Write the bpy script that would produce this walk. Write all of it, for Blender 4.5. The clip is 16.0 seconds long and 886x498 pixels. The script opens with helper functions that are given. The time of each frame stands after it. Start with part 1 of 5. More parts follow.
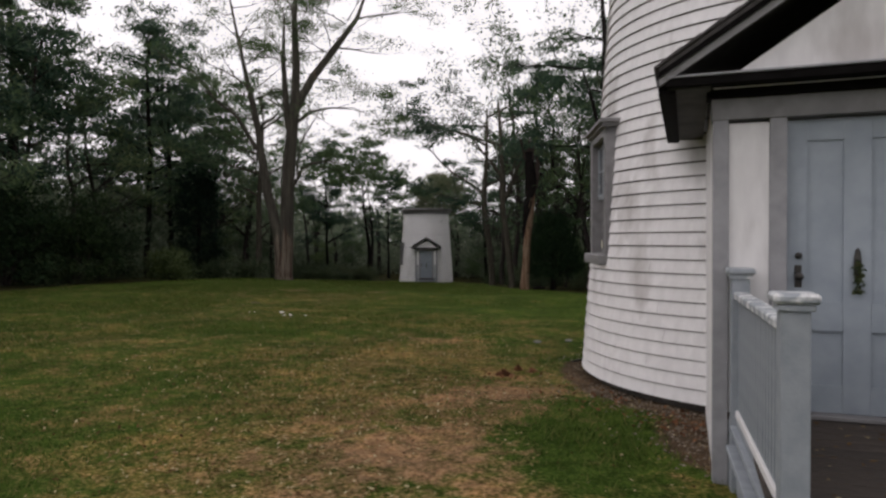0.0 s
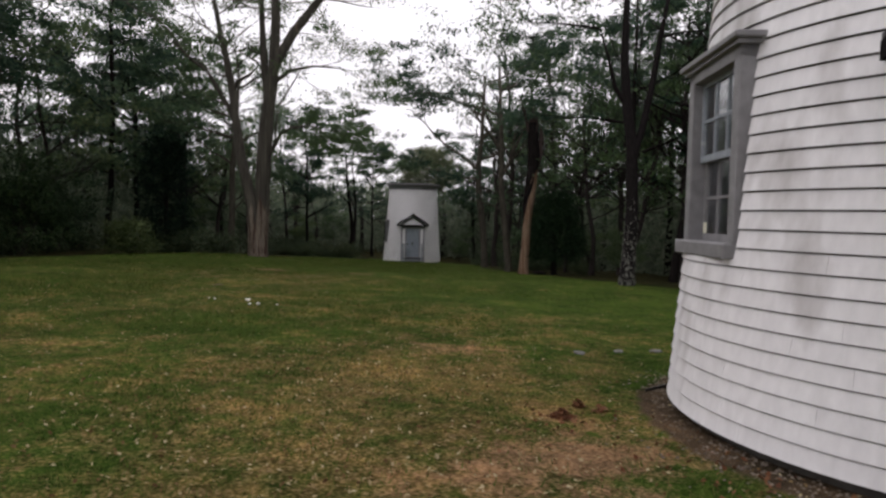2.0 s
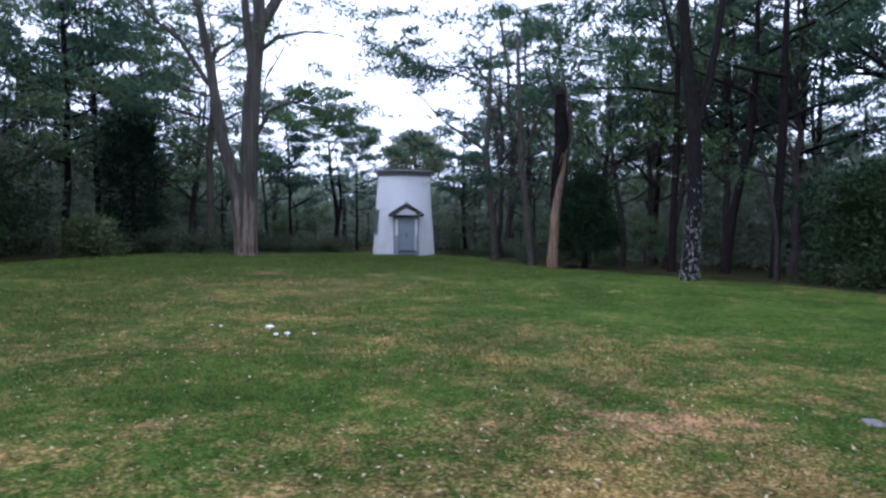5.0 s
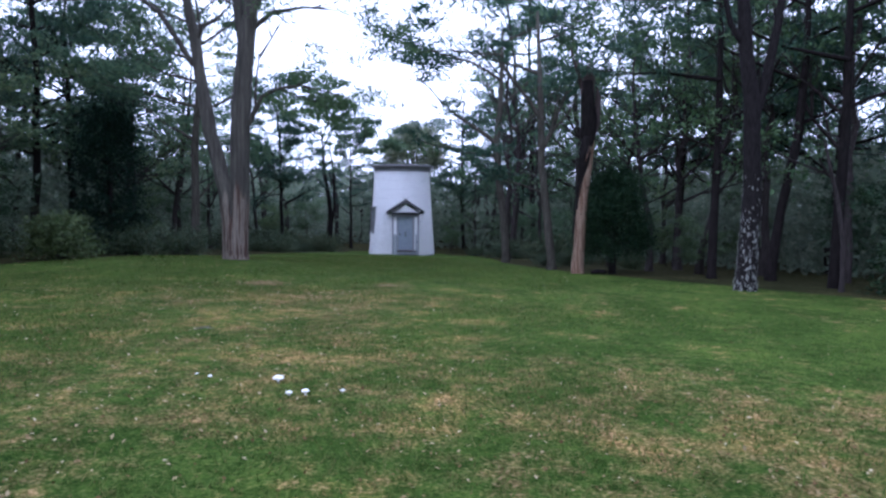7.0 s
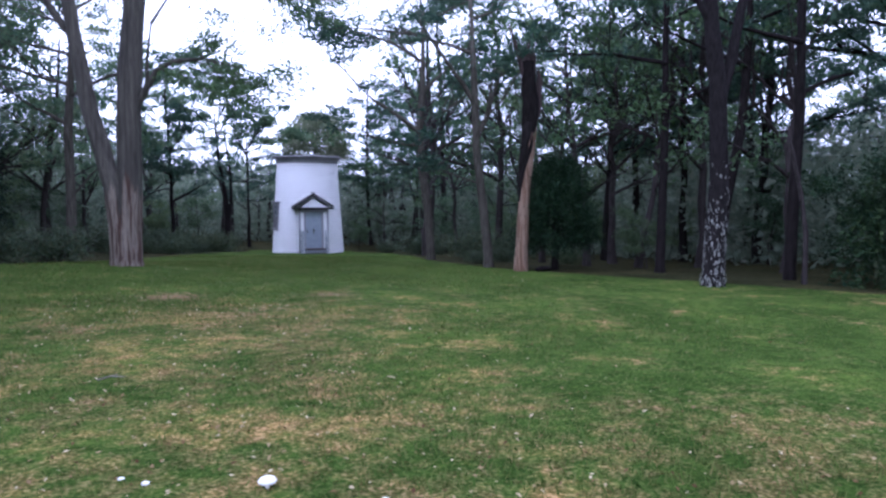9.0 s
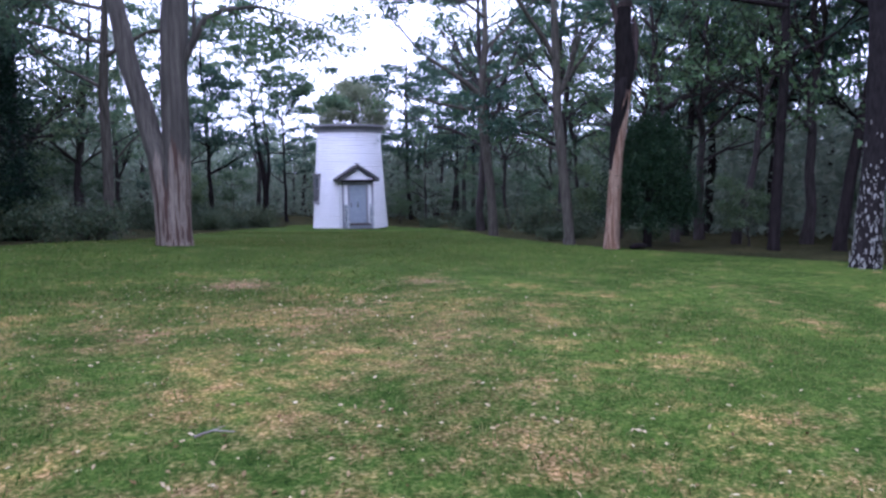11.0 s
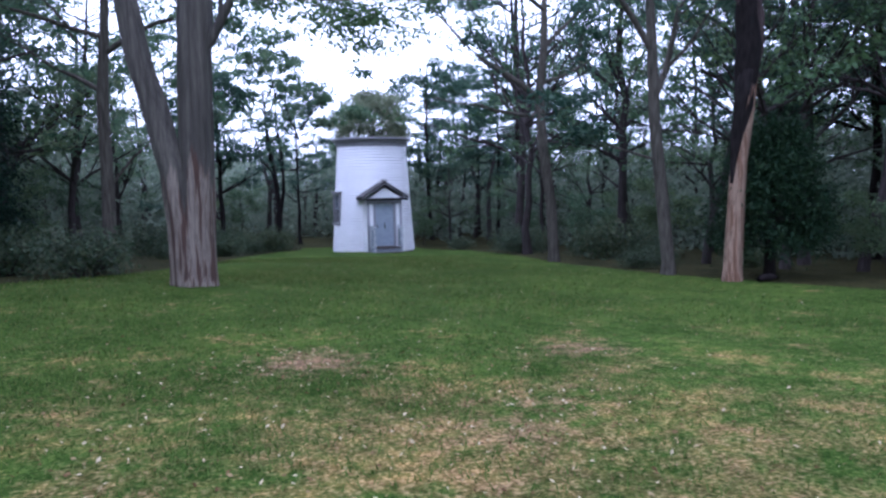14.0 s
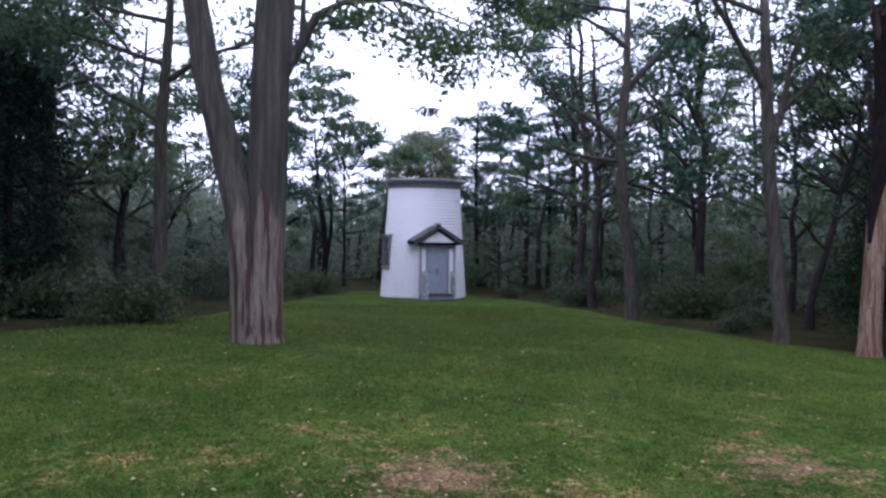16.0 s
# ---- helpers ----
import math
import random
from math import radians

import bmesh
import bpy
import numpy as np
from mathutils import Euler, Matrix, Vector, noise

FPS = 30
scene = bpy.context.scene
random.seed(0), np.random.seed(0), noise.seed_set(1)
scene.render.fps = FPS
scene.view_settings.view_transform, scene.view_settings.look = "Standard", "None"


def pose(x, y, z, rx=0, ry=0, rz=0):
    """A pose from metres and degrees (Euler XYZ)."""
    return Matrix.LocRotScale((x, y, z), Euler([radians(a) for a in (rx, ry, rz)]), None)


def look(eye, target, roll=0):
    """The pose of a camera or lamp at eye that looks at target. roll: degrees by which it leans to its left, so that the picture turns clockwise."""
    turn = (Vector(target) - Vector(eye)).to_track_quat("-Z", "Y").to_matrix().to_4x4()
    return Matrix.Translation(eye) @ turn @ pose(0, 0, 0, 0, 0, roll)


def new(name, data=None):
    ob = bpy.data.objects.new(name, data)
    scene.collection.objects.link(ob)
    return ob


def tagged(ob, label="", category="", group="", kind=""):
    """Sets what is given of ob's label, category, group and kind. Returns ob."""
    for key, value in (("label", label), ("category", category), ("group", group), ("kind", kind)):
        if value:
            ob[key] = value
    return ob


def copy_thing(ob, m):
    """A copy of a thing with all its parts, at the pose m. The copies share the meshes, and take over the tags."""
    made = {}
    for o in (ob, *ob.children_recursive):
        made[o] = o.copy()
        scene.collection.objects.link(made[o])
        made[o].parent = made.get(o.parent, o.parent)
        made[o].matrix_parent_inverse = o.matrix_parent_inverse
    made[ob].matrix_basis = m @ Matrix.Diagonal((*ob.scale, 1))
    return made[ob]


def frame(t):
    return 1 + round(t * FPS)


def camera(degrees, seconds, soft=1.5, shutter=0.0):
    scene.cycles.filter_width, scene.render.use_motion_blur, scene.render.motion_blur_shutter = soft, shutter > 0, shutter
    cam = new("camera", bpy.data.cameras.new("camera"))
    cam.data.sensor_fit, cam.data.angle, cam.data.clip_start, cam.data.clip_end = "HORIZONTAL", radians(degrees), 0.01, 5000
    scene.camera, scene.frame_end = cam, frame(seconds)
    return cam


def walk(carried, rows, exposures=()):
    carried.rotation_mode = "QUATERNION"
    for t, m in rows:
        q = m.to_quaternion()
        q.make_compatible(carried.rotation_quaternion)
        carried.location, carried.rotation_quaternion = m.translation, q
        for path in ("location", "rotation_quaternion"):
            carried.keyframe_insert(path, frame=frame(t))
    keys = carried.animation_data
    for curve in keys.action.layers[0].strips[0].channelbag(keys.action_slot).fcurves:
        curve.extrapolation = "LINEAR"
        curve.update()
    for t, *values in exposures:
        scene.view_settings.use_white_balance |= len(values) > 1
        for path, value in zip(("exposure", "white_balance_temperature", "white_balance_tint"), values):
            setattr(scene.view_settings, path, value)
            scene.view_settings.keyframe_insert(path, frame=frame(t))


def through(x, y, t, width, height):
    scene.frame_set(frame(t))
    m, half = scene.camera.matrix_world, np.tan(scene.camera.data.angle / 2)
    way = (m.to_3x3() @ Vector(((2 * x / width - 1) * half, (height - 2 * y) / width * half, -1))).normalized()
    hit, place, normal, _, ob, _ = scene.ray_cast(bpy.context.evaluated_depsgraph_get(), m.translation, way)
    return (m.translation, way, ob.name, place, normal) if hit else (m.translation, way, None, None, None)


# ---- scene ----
cam = camera(67.5, 16.0, soft=2.6)
PATH = [
    (0, (0.173, -0.198, 1.519), (0.15, 1.802, 1.493), -0.1),
    (0.5, (0.07, 0.364, 1.514), (0.031, 2.362, 1.418), 1.6),
    (1, (-0.034, 1.016, 1.526), (-0.01, 3.011, 1.385), 0.3),
    (1.5, (-0.132, 1.738, 1.52), (-0.145, 3.736, 1.445), 3.4),
    (2, (-0.27, 2.39, 1.482), (-0.235, 4.388, 1.391), 1.5),
    (2.5, (-0.544, 2.953, 1.472), (-0.545, 4.953, 1.452), 0.5),
    (3, (-0.811, 3.533, 1.425), (-0.767, 5.532, 1.391), 0.4),
    (3.5, (-1.061, 4.133, 1.417), (-1.021, 6.128, 1.285), 0.9),
    (4, (-1.331, 4.576, 1.403), (-1.241, 6.568, 1.245), 0.0),
    (4.2, (-1.451, 4.858, 1.396), (-1.352, 6.853, 1.291), -0.1),
    (6.3, (-2.334, 7.377, 1.545), (-2.17, 9.363, 1.385), 0.8),
    (6.5, (-2.391, 7.7, 1.496), (-2.245, 9.69, 1.361), 0.6),
    (7, (-2.521, 8.195, 1.513), (-2.353, 10.184, 1.378), 0.5),
    (7.5, (-2.669, 8.636, 1.55), (-2.396, 10.614, 1.439), 1.7),
    (8, (-2.819, 9.274, 1.536), (-2.372, 11.222, 1.445), 2.6),
    (8.2, (-2.915, 9.548, 1.483), (-2.449, 11.491, 1.393), 0.4),
    (10.3, (-4.009, 12.04, 1.452), (-3.517, 13.959, 1.179), 0.1),
    (10.5, (-4.047, 12.33, 1.427), (-3.645, 14.277, 1.209), -0.7),
    (11, (-4.289, 12.88, 1.37), (-3.87, 14.822, 1.139), -0.5),
    (11.5, (-4.486, 13.406, 1.401), (-4.206, 15.384, 1.29), 1.0),
    (12, (-4.813, 14.085, 1.363), (-4.829, 16.083, 1.28), -1.6),
    (12.5, (-4.905, 14.631, 1.403), (-4.646, 16.612, 1.32), -1.3),
    (13, (-4.97, 15.173, 1.396), (-4.627, 17.141, 1.294), -0.3),
    (13.5, (-5.112, 15.723, 1.371), (-4.634, 17.662, 1.249), -1.3),
    (14, (-5.224, 16.398, 1.373), (-4.799, 18.344, 1.193), -1.0),
    (14.5, (-5.367, 16.919, 1.386), (-4.987, 18.878, 1.245), -0.3),
    (15, (-5.534, 17.446, 1.403), (-5.195, 19.415, 1.307), 0.5),
    (15.5, (-5.801, 17.818, 1.468), (-5.542, 19.801, 1.427), -0.1),
    (16, (-5.892, 18.119, 1.468), (-5.557, 20.091, 1.417), 0.8),
]
# The clip's camera opens up and turns cooler once the white tower leaves its view
EXPOSURES = [(0.0, -0.17, 7100, 11), (2.4, 0.03, 6850, 11), (3.2, 0.27, 6200, 13), (4.2, 0.81, 5400, 15), (8.2, 1.13, 5000, 20), (11.0, 1.51, 5050, 28), (12.0, 1.39, 4800, 20), (14.5, 1.39, 5050, 22), (15.2, 1.33, 5250, 24), (16.0, 1.05, 5400, 24)]
walk(cam, [(t, look(eye, target, roll)) for t, eye, target, roll in PATH], EXPOSURES)

# ---- world, sun, exposure ----
world = bpy.data.worlds.new("overcast_sky")
scene.world = world
world.use_nodes = True
wn, wl = world.node_tree.nodes, world.node_tree.links
sky = wn.new("ShaderNodeTexSky")
sky.sky_type = "NISHITA"
sky.sun_disc = False
sky.sun_elevation, sky.sun_rotation = radians(42), radians(262)
sky.dust_density = 4.0
grey = wn.new("ShaderNodeHueSaturation")
grey.inputs["Saturation"].default_value = 0.12
wl.new(sky.outputs[0], grey.inputs["Color"])
cloud = wn.new("ShaderNodeMix")
cloud.data_type, cloud.blend_type = "RGBA", "MULTIPLY"
cloud.inputs["Factor"].default_value = 1.0
cloud.inputs["B"].default_value = (1.0, 1.0, 1.15, 1)
wl.new(grey.outputs[0], cloud.inputs["A"])
# an even cloud deck veils most of the clear sky
deck = wn.new("ShaderNodeMix")
deck.data_type = "RGBA"
deck.inputs["Factor"].default_value = 0.72
deck.inputs["B"].default_value = (9.4, 9.4, 10.3, 1)
wl.new(cloud.outputs["Result"], deck.inputs["A"])
wl.new(deck.outputs["Result"], wn["Background"].inputs["Color"])
wn["Background"].inputs["Strength"].default_value = 0.15

sun = new("sun", bpy.data.lights.new("sun", "SUN"))
sun.data.energy, sun.data.angle, sun.data.color = 0.22, radians(50), (1.0, 0.98, 0.96)
sun.matrix_world = look((-29.7, -4.2, 27), (0, 0, 0))


# ---- materials ----
def nodes_of(name):
    m = bpy.data.materials.new(name)
    m.use_nodes = True
    return m, m.node_tree.nodes, m.node_tree.links


def noise_node(n, l, scale, detail=4.0, stretch=None, vec=None):
    co = n.new("ShaderNodeTexCoord")
    t = n.new("ShaderNodeTexNoise")
    t.inputs["Scale"].default_value, t.inputs["Detail"].default_value = scale, detail
    src = vec or co.outputs["Object"]
    if stretch:
        mp = n.new("ShaderNodeMapping")
        mp.inputs["Scale"].default_value = stretch
        l.new(src, mp.inputs[0])
        src = mp.outputs[0]
    l.new(src, t.inputs["Vector"])
    return t


def ramp_node(n, l, src, stops):
    r = n.new("ShaderNodeValToRGB")
    e = r.color_ramp.elements
    while len(e) < len(stops):
        e.new(0.5)
    for k, (p, c) in zip(e, stops):
        k.position, k.color = p, (*c, 1) if len(c) == 3 else c
    l.new(src, r.inputs[0])
    return r


def mix_node(n, l, fac, a, b, mode="MIX"):
    m = n.new("ShaderNodeMix")
    m.data_type, m.blend_type = "RGBA", mode
    for sock, v in ((m.inputs["Factor"], fac), (m.inputs["A"], a), (m.inputs["B"], b)):
        if isinstance(v, (int, float)):
            sock.default_value = v
        elif isinstance(v, tuple):
            sock.default_value = (*v, 1)
        else:
            l.new(v, sock)
    return m.outputs["Result"]


def surface(name, dark, light, scale=6.0, rough=0.7, stain=None, stain_scale=1.3, stain_at=0.55, bump=0.2, bump_scale=60.0,
            stretch=None, metal=0.0, per_object=0.0, per_island=0.0):
    """A worn solid surface: grain between two colours, broad stains, fine relief, and a shade of its own for each piece."""
    m, n, l = nodes_of(name)
    bsdf = n["Principled BSDF"]
    grain = noise_node(n, l, scale, 6.0, stretch)
    col = ramp_node(n, l, grain.outputs[0], [(0.3, dark), (0.7, light)]).outputs[0]
    if stain:
        big = noise_node(n, l, stain_scale, 5.0, stretch)
        mask = ramp_node(n, l, big.outputs[0], [(stain_at, (0, 0, 0)), (stain_at + 0.17, (1, 1, 1))])
        col = mix_node(n, l, mask.outputs[0], col, stain)
    if per_object or per_island:
        if per_object:
            src, amount = n.new("ShaderNodeObjectInfo").outputs["Random"], per_object
        else:
            src, amount = n.new("ShaderNodeNewGeometry").outputs["Random Per Island"], per_island
        v = ramp_node(n, l, src, [(0.0, (1 - amount,) * 3), (1.0, (1.0, 1.0, 1.0))])
        col = mix_node(n, l, 1.0, col, v.outputs[0], "MULTIPLY")
    l.new(col, bsdf.inputs["Base Color"])
    bsdf.inputs["Roughness"].default_value, bsdf.inputs["Metallic"].default_value = rough, metal
    fine = noise_node(n, l, bump_scale, 4.0, stretch)
    b = n.new("ShaderNodeBump")
    b.inputs["Strength"].default_value, b.inputs["Distance"].default_value = bump, 0.01
    l.new(fine.outputs[0], b.inputs["Height"])
    l.new(b.outputs[0], bsdf.inputs["Normal"])
    return m


def foliage(name, colours, through=0.3, rough=0.6):
    """Leaves: a colour for each leaf and a shade for each plant, partly see-through."""
    m, n, l = nodes_of(name)
    bsdf = n["Principled BSDF"]
    isl = n.new("ShaderNodeNewGeometry").outputs["Random Per Island"]
    stops = [(i / (len(colours) - 1), c) for i, c in enumerate(colours)]
    col = ramp_node(n, l, isl, stops).outputs[0]
    tint = ramp_node(n, l, n.new("ShaderNodeObjectInfo").outputs["Random"], [(0.0, (0.72, 0.78, 0.78)), (0.6, (1.0, 1.0, 0.95)), (1.0, (1.1, 1.0, 0.8))])
    col = mix_node(n, l, 1.0, col, tint.outputs[0], "MULTIPLY")
    l.new(col, bsdf.inputs["Base Color"])
    bsdf.inputs["Roughness"].default_value = rough
    bsdf.inputs["Specular IOR Level"].default_value = 0.25
    tr = n.new("ShaderNodeBsdfTranslucent")
    l.new(col, tr.inputs["Color"])
    mx = n.new("ShaderNodeMixShader")
    mx.inputs[0].default_value = through
    l.new(bsdf.outputs[0], mx.inputs[1])
    l.new(tr.outputs[0], mx.inputs[2])
    l.new(mx.outputs[0], n["Material Output"].inputs[0])
    return m


M_WHITE = surface("white_paint", (0.64, 0.628, 0.63), (0.74, 0.728, 0.73), 9.0, 0.6, (0.42, 0.40, 0.39), 1.5, 0.55, 0.12, 40.0, stretch=(1.6, 1.6, 0.55), per_object=0.05)
M_TRIM = surface("grey_trim_paint", (0.165, 0.16, 0.165), (0.225, 0.22, 0.225), 10.0, 0.6, (0.15, 0.15, 0.15), 2.0, 0.6, 0.15, 50.0)
M_CASING = surface("pale_grey_casing_paint", (0.22, 0.22, 0.235), (0.29, 0.29, 0.305), 10.0, 0.6, (0.18, 0.18, 0.19), 2.0, 0.6, 0.15, 50.0)
# Black roof edges; for cornice and mouldings the shade is in this colour
M_EAVE = surface("dark_eave_paint_and_shade", (0.003, 0.0027, 0.0027), (0.008, 0.007, 0.007), 9.0, 0.85, (0.014, 0.012, 0.012), 3.0, 0.64, 0.2, 50.0)
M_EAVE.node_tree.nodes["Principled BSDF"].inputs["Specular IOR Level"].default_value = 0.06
# Soffit darkened: the shade beneath the roof is part of its paint
M_SOFFIT = surface("shaded_soffit_paint", (0.03, 0.029, 0.028), (0.06, 0.058, 0.056), 9.0, 0.8, (0.02, 0.018, 0.017), 3.0, 0.55, 0.2, 50.0)
M_DOOR = surface("blue_grey_door_paint", (0.24, 0.28, 0.32), (0.30, 0.34, 0.38), 7.0, 0.5, (0.19, 0.22, 0.25), 1.5, 0.6, 0.1, 40.0)
M_RAIL = surface("blue_grey_rail_paint", (0.20, 0.225, 0.25), (0.27, 0.295, 0.32), 12.0, 0.6, (0.50, 0.50, 0.51), 9.0, 0.66, 0.2, 60.0)
M_FLAKED = surface("flaking_rail_paint", (0.22, 0.245, 0.27), (0.29, 0.315, 0.34), 12.0, 0.65, (0.66, 0.66, 0.66), 13.0, 0.47, 0.5, 60.0)
# Far tower's white, brighter in colour to make up for weak light there
M_LITWHITE = surface("brightened_white_paint", (0.74, 0.73, 0.735), (0.82, 0.81, 0.815), 9.0, 0.6, (0.60, 0.58, 0.57), 1.2, 0.62, 0.12, 40.0, stretch=(1.6, 1.6, 0.55), per_object=0.04)
M_SHINGLE = surface("weathered_shingle", (0.05, 0.045, 0.045), (0.11, 0.10, 0.10), 14.0, 0.9, (0.07, 0.08, 0.06), 3.0, 0.6, 0.5, 50.0, per_object=0.4)
M_DECK = surface("worn_deck_board", (0.030, 0.022, 0.017), (0.066, 0.051, 0.040), 10.0, 0.85, (0.028, 0.022, 0.018), 2.0, 0.5, 0.3, 60.0, (1, 6, 6), per_object=0.3)
# Nearly black: shadow between the boards and below the wall, as colour
M_GAPSHADE = surface("dark_gap_shade", (0.035, 0.031, 0.028), (0.075, 0.068, 0.06), 8.0, 0.9, None, bump=0.4)
M_INSIDE = surface("dim_interior_plaster", (0.22, 0.22, 0.21), (0.30, 0.30, 0.29), 5.0, 0.9)
M_METAL = surface("tarnished_iron", (0.03, 0.03, 0.03), (0.07, 0.065, 0.06), 30.0, 0.45, None, metal=0.8)
M_ROOFTOP = surface("roof_metal", (0.10, 0.10, 0.11), (0.16, 0.16, 0.17), 4.0, 0.6, None)
M_PAPER = surface("pale_paper", (0.6, 0.58, 0.45), (0.7, 0.68, 0.55), 20.0, 0.8)
M_BARK = surface("grey_bark", (0.018, 0.015, 0.014), (0.055, 0.046, 0.043), 7.0, 0.95, (0.036, 0.040, 0.030), 2.0, 0.6, 1.0, 14.0, (3, 3, 0.5), per_object=0.35)
M_PINEBARK = surface("dark_pine_bark", (0.006, 0.005, 0.005), (0.020, 0.016, 0.015), 6.0, 0.95, (0.015, 0.015, 0.014), 2.0, 0.62, 1.0, 14.0, (3, 3, 0.7), per_object=0.3)


def stripped_wood(name, bark_dark, bark_light, wood_dark, wood_light, low, high, streak=(5, 5, 0.45), ragged=(3, 3, 0.35)):
    """Bark that has come away from the foot of a trunk in ragged upright strips."""
    m, n, l = nodes_of(name)
    bsdf = n["Principled BSDF"]
    a = noise_node(n, l, 5.0, 6.0, streak)
    bark = ramp_node(n, l, a.outputs[0], [(0.3, bark_dark), (0.7, bark_light)]).outputs[0]
    wood = ramp_node(n, l, a.outputs[0], [(0.44, wood_dark), (0.48, tuple(0.6 * p + 0.4 * q for p, q in zip(wood_dark, wood_light))), (0.51, wood_light), (0.55, tuple(0.6 * q for q in wood_light)), (0.6, wood_light)]).outputs[0]
    fibre = noise_node(n, l, 9.0, 6.0, (6, 6, 0.4))
    fibres = ramp_node(n, l, fibre.outputs[0], [(0.3, (0.62, 0.6, 0.6)), (0.65, (1.1, 1.1, 1.1))]).outputs[0]
    wood = mix_node(n, l, 1.0, wood, fibres, "MULTIPLY")
    bark = mix_node(n, l, 1.0, bark, fibres, "MULTIPLY")
    co = n.new("ShaderNodeTexCoord")
    sep = n.new("ShaderNodeSeparateXYZ")
    l.new(co.outputs["Object"], sep.inputs[0])
    up = n.new("ShaderNodeMapRange")
    up.inputs["From Min"].default_value, up.inputs["From Max"].default_value = low, high
    up.inputs["To Min"].default_value, up.inputs["To Max"].default_value = 0.75, -0.35
    l.new(sep.outputs["Z"], up.inputs["Value"])
    rag = noise_node(n, l, 2.6, 4.0, ragged)
    add = n.new("ShaderNodeMath")
    l.new(up.outputs[0], add.inputs[0])
    wide = n.new("ShaderNodeMath")
    wide.operation = "MULTIPLY_ADD"
    wide.inputs[1].default_value, wide.inputs[2].default_value = 2.2, -0.6
    l.new(rag.outputs[0], wide.inputs[0])
    l.new(wide.outputs[0], add.inputs[1])
    mask = ramp_node(n, l, add.outputs[0], [(0.52, (0, 0, 0)), (0.6, (1, 1, 1))])
    l.new(mix_node(n, l, mask.outputs[0], bark, wood), bsdf.inputs["Base Color"])
    bsdf.inputs["Roughness"].default_value = 0.9
    b = n.new("ShaderNodeBump")
    b.inputs["Strength"].default_value, b.inputs["Distance"].default_value = 0.9, 0.03
    l.new(fibre.outputs[0], b.inputs["Height"])
    l.new(b.outputs[0], bsdf.inputs["Normal"])
    return m


M_TWIN = stripped_wood("stripped_locust_bark", (0.022, 0.019, 0.014), (0.082, 0.074, 0.057), (0.046, 0.022, 0.013), (0.170, 0.140, 0.108), 0.1, 2.5, (2.6, 2.6, 0.13), (1.6, 1.6, 0.16))
M_GREYBARK = surface("pale_grey_bark", (0.030, 0.027, 0.021), (0.090, 0.081, 0.065), 7.0, 0.95, (0.05, 0.052, 0.042), 2.0, 0.6, 1.0, 14.0, (3, 3, 0.4))
M_SNAG = stripped_wood("stripped_snag_wood", (0.03, 0.022, 0.02), (0.08, 0.06, 0.055), (0.125, 0.070, 0.043), (0.25, 0.175, 0.122), 2.4, 5.0, (2.6, 2.6, 0.2))
M_LICHEN = surface("lichen_spotted_bark", (0.006, 0.005, 0.005), (0.018, 0.015, 0.015), 7.0, 0.95, None, bump=1.0, bump_scale=14.0, stretch=(3, 3, 0.9))
M_LICHENPATCH = surface("pale_lichen", (0.10, 0.10, 0.09), (0.26, 0.26, 0.23), 30.0, 0.95)
M_OAKLEAF = foliage("oak_leaf", [(0.036, 0.070, 0.038), (0.067, 0.119, 0.063), (0.100, 0.154, 0.081), (0.125, 0.165, 0.090)], 0.5)
M_LOCUSTLEAF = foliage("locust_leaf", [(0.036, 0.071, 0.029), (0.062, 0.112, 0.044), (0.093, 0.147, 0.063)])
M_NEEDLE = foliage("pine_needle", [(0.016, 0.042, 0.029), (0.035, 0.073, 0.046), (0.062, 0.108, 0.060)], 0.35)
M_CEDAR = foliage("cedar_scale_leaf", [(0.005, 0.014, 0.009), (0.010, 0.025, 0.015), (0.017, 0.036, 0.019)], 0.08)
M_SHRUB = foliage("shrub_leaf", [(0.008, 0.021, 0.011), (0.018, 0.038, 0.017), (0.034, 0.057, 0.024)], 0.2)
M_UNDER = foliage("undergrowth_leaf", [(0.020, 0.040, 0.020), (0.040, 0.066, 0.031), (0.064, 0.088, 0.042), (0.083, 0.088, 0.044)], 0.3)
M_LIGHTSHRUB = foliage("light_shrub_leaf", [(0.030, 0.054, 0.018), (0.054, 0.082, 0.027), (0.078, 0.102, 0.036)], 0.25)
# Paler than the nearer leaves: distance haze is put into the colour
M_HAZYLEAF = foliage("hazed_far_leaf", [(0.096, 0.125, 0.090), (0.146, 0.185, 0.128), (0.202, 0.227, 0.165)], 0.5)
M_BLADE = foliage("grass_blade", [(0.036, 0.072, 0.015), (0.060, 0.101, 0.022), (0.087, 0.125, 0.031), (0.146, 0.129, 0.053)], 0.4)
M_LITTER = foliage("dry_leaf", [(0.07, 0.038, 0.02), (0.14, 0.085, 0.042), (0.26, 0.19, 0.10), (0.46, 0.38, 0.25)], 0.1, 0.8)
for rough_bark in (M_BARK, M_PINEBARK, M_LICHEN, M_GREYBARK, M_SNAG, M_SHRUB, M_CEDAR):
    rough_bark.node_tree.nodes["Principled BSDF"].inputs["Specular IOR Level"].default_value = 0.08
for leafy in (M_BLADE, M_LITTER):
    leafy.node_tree.nodes["Principled BSDF"].inputs["Specular IOR Level"].default_value = 0.0
M_REDLITTER = foliage("red_dry_leaf", [(0.07, 0.030, 0.018), (0.13, 0.055, 0.03), (0.19, 0.10, 0.06)], 0.1, 0.8)
M_MUSHROOM = surface("white_mushroom_skin", (0.66, 0.64, 0.58), (0.80, 0.78, 0.73), 18.0, 0.7)
M_STONE = surface("pale_stone", (0.11, 0.105, 0.10), (0.21, 0.205, 0.20), 12.0, 0.85, None, bump=0.4, per_object=0.2)
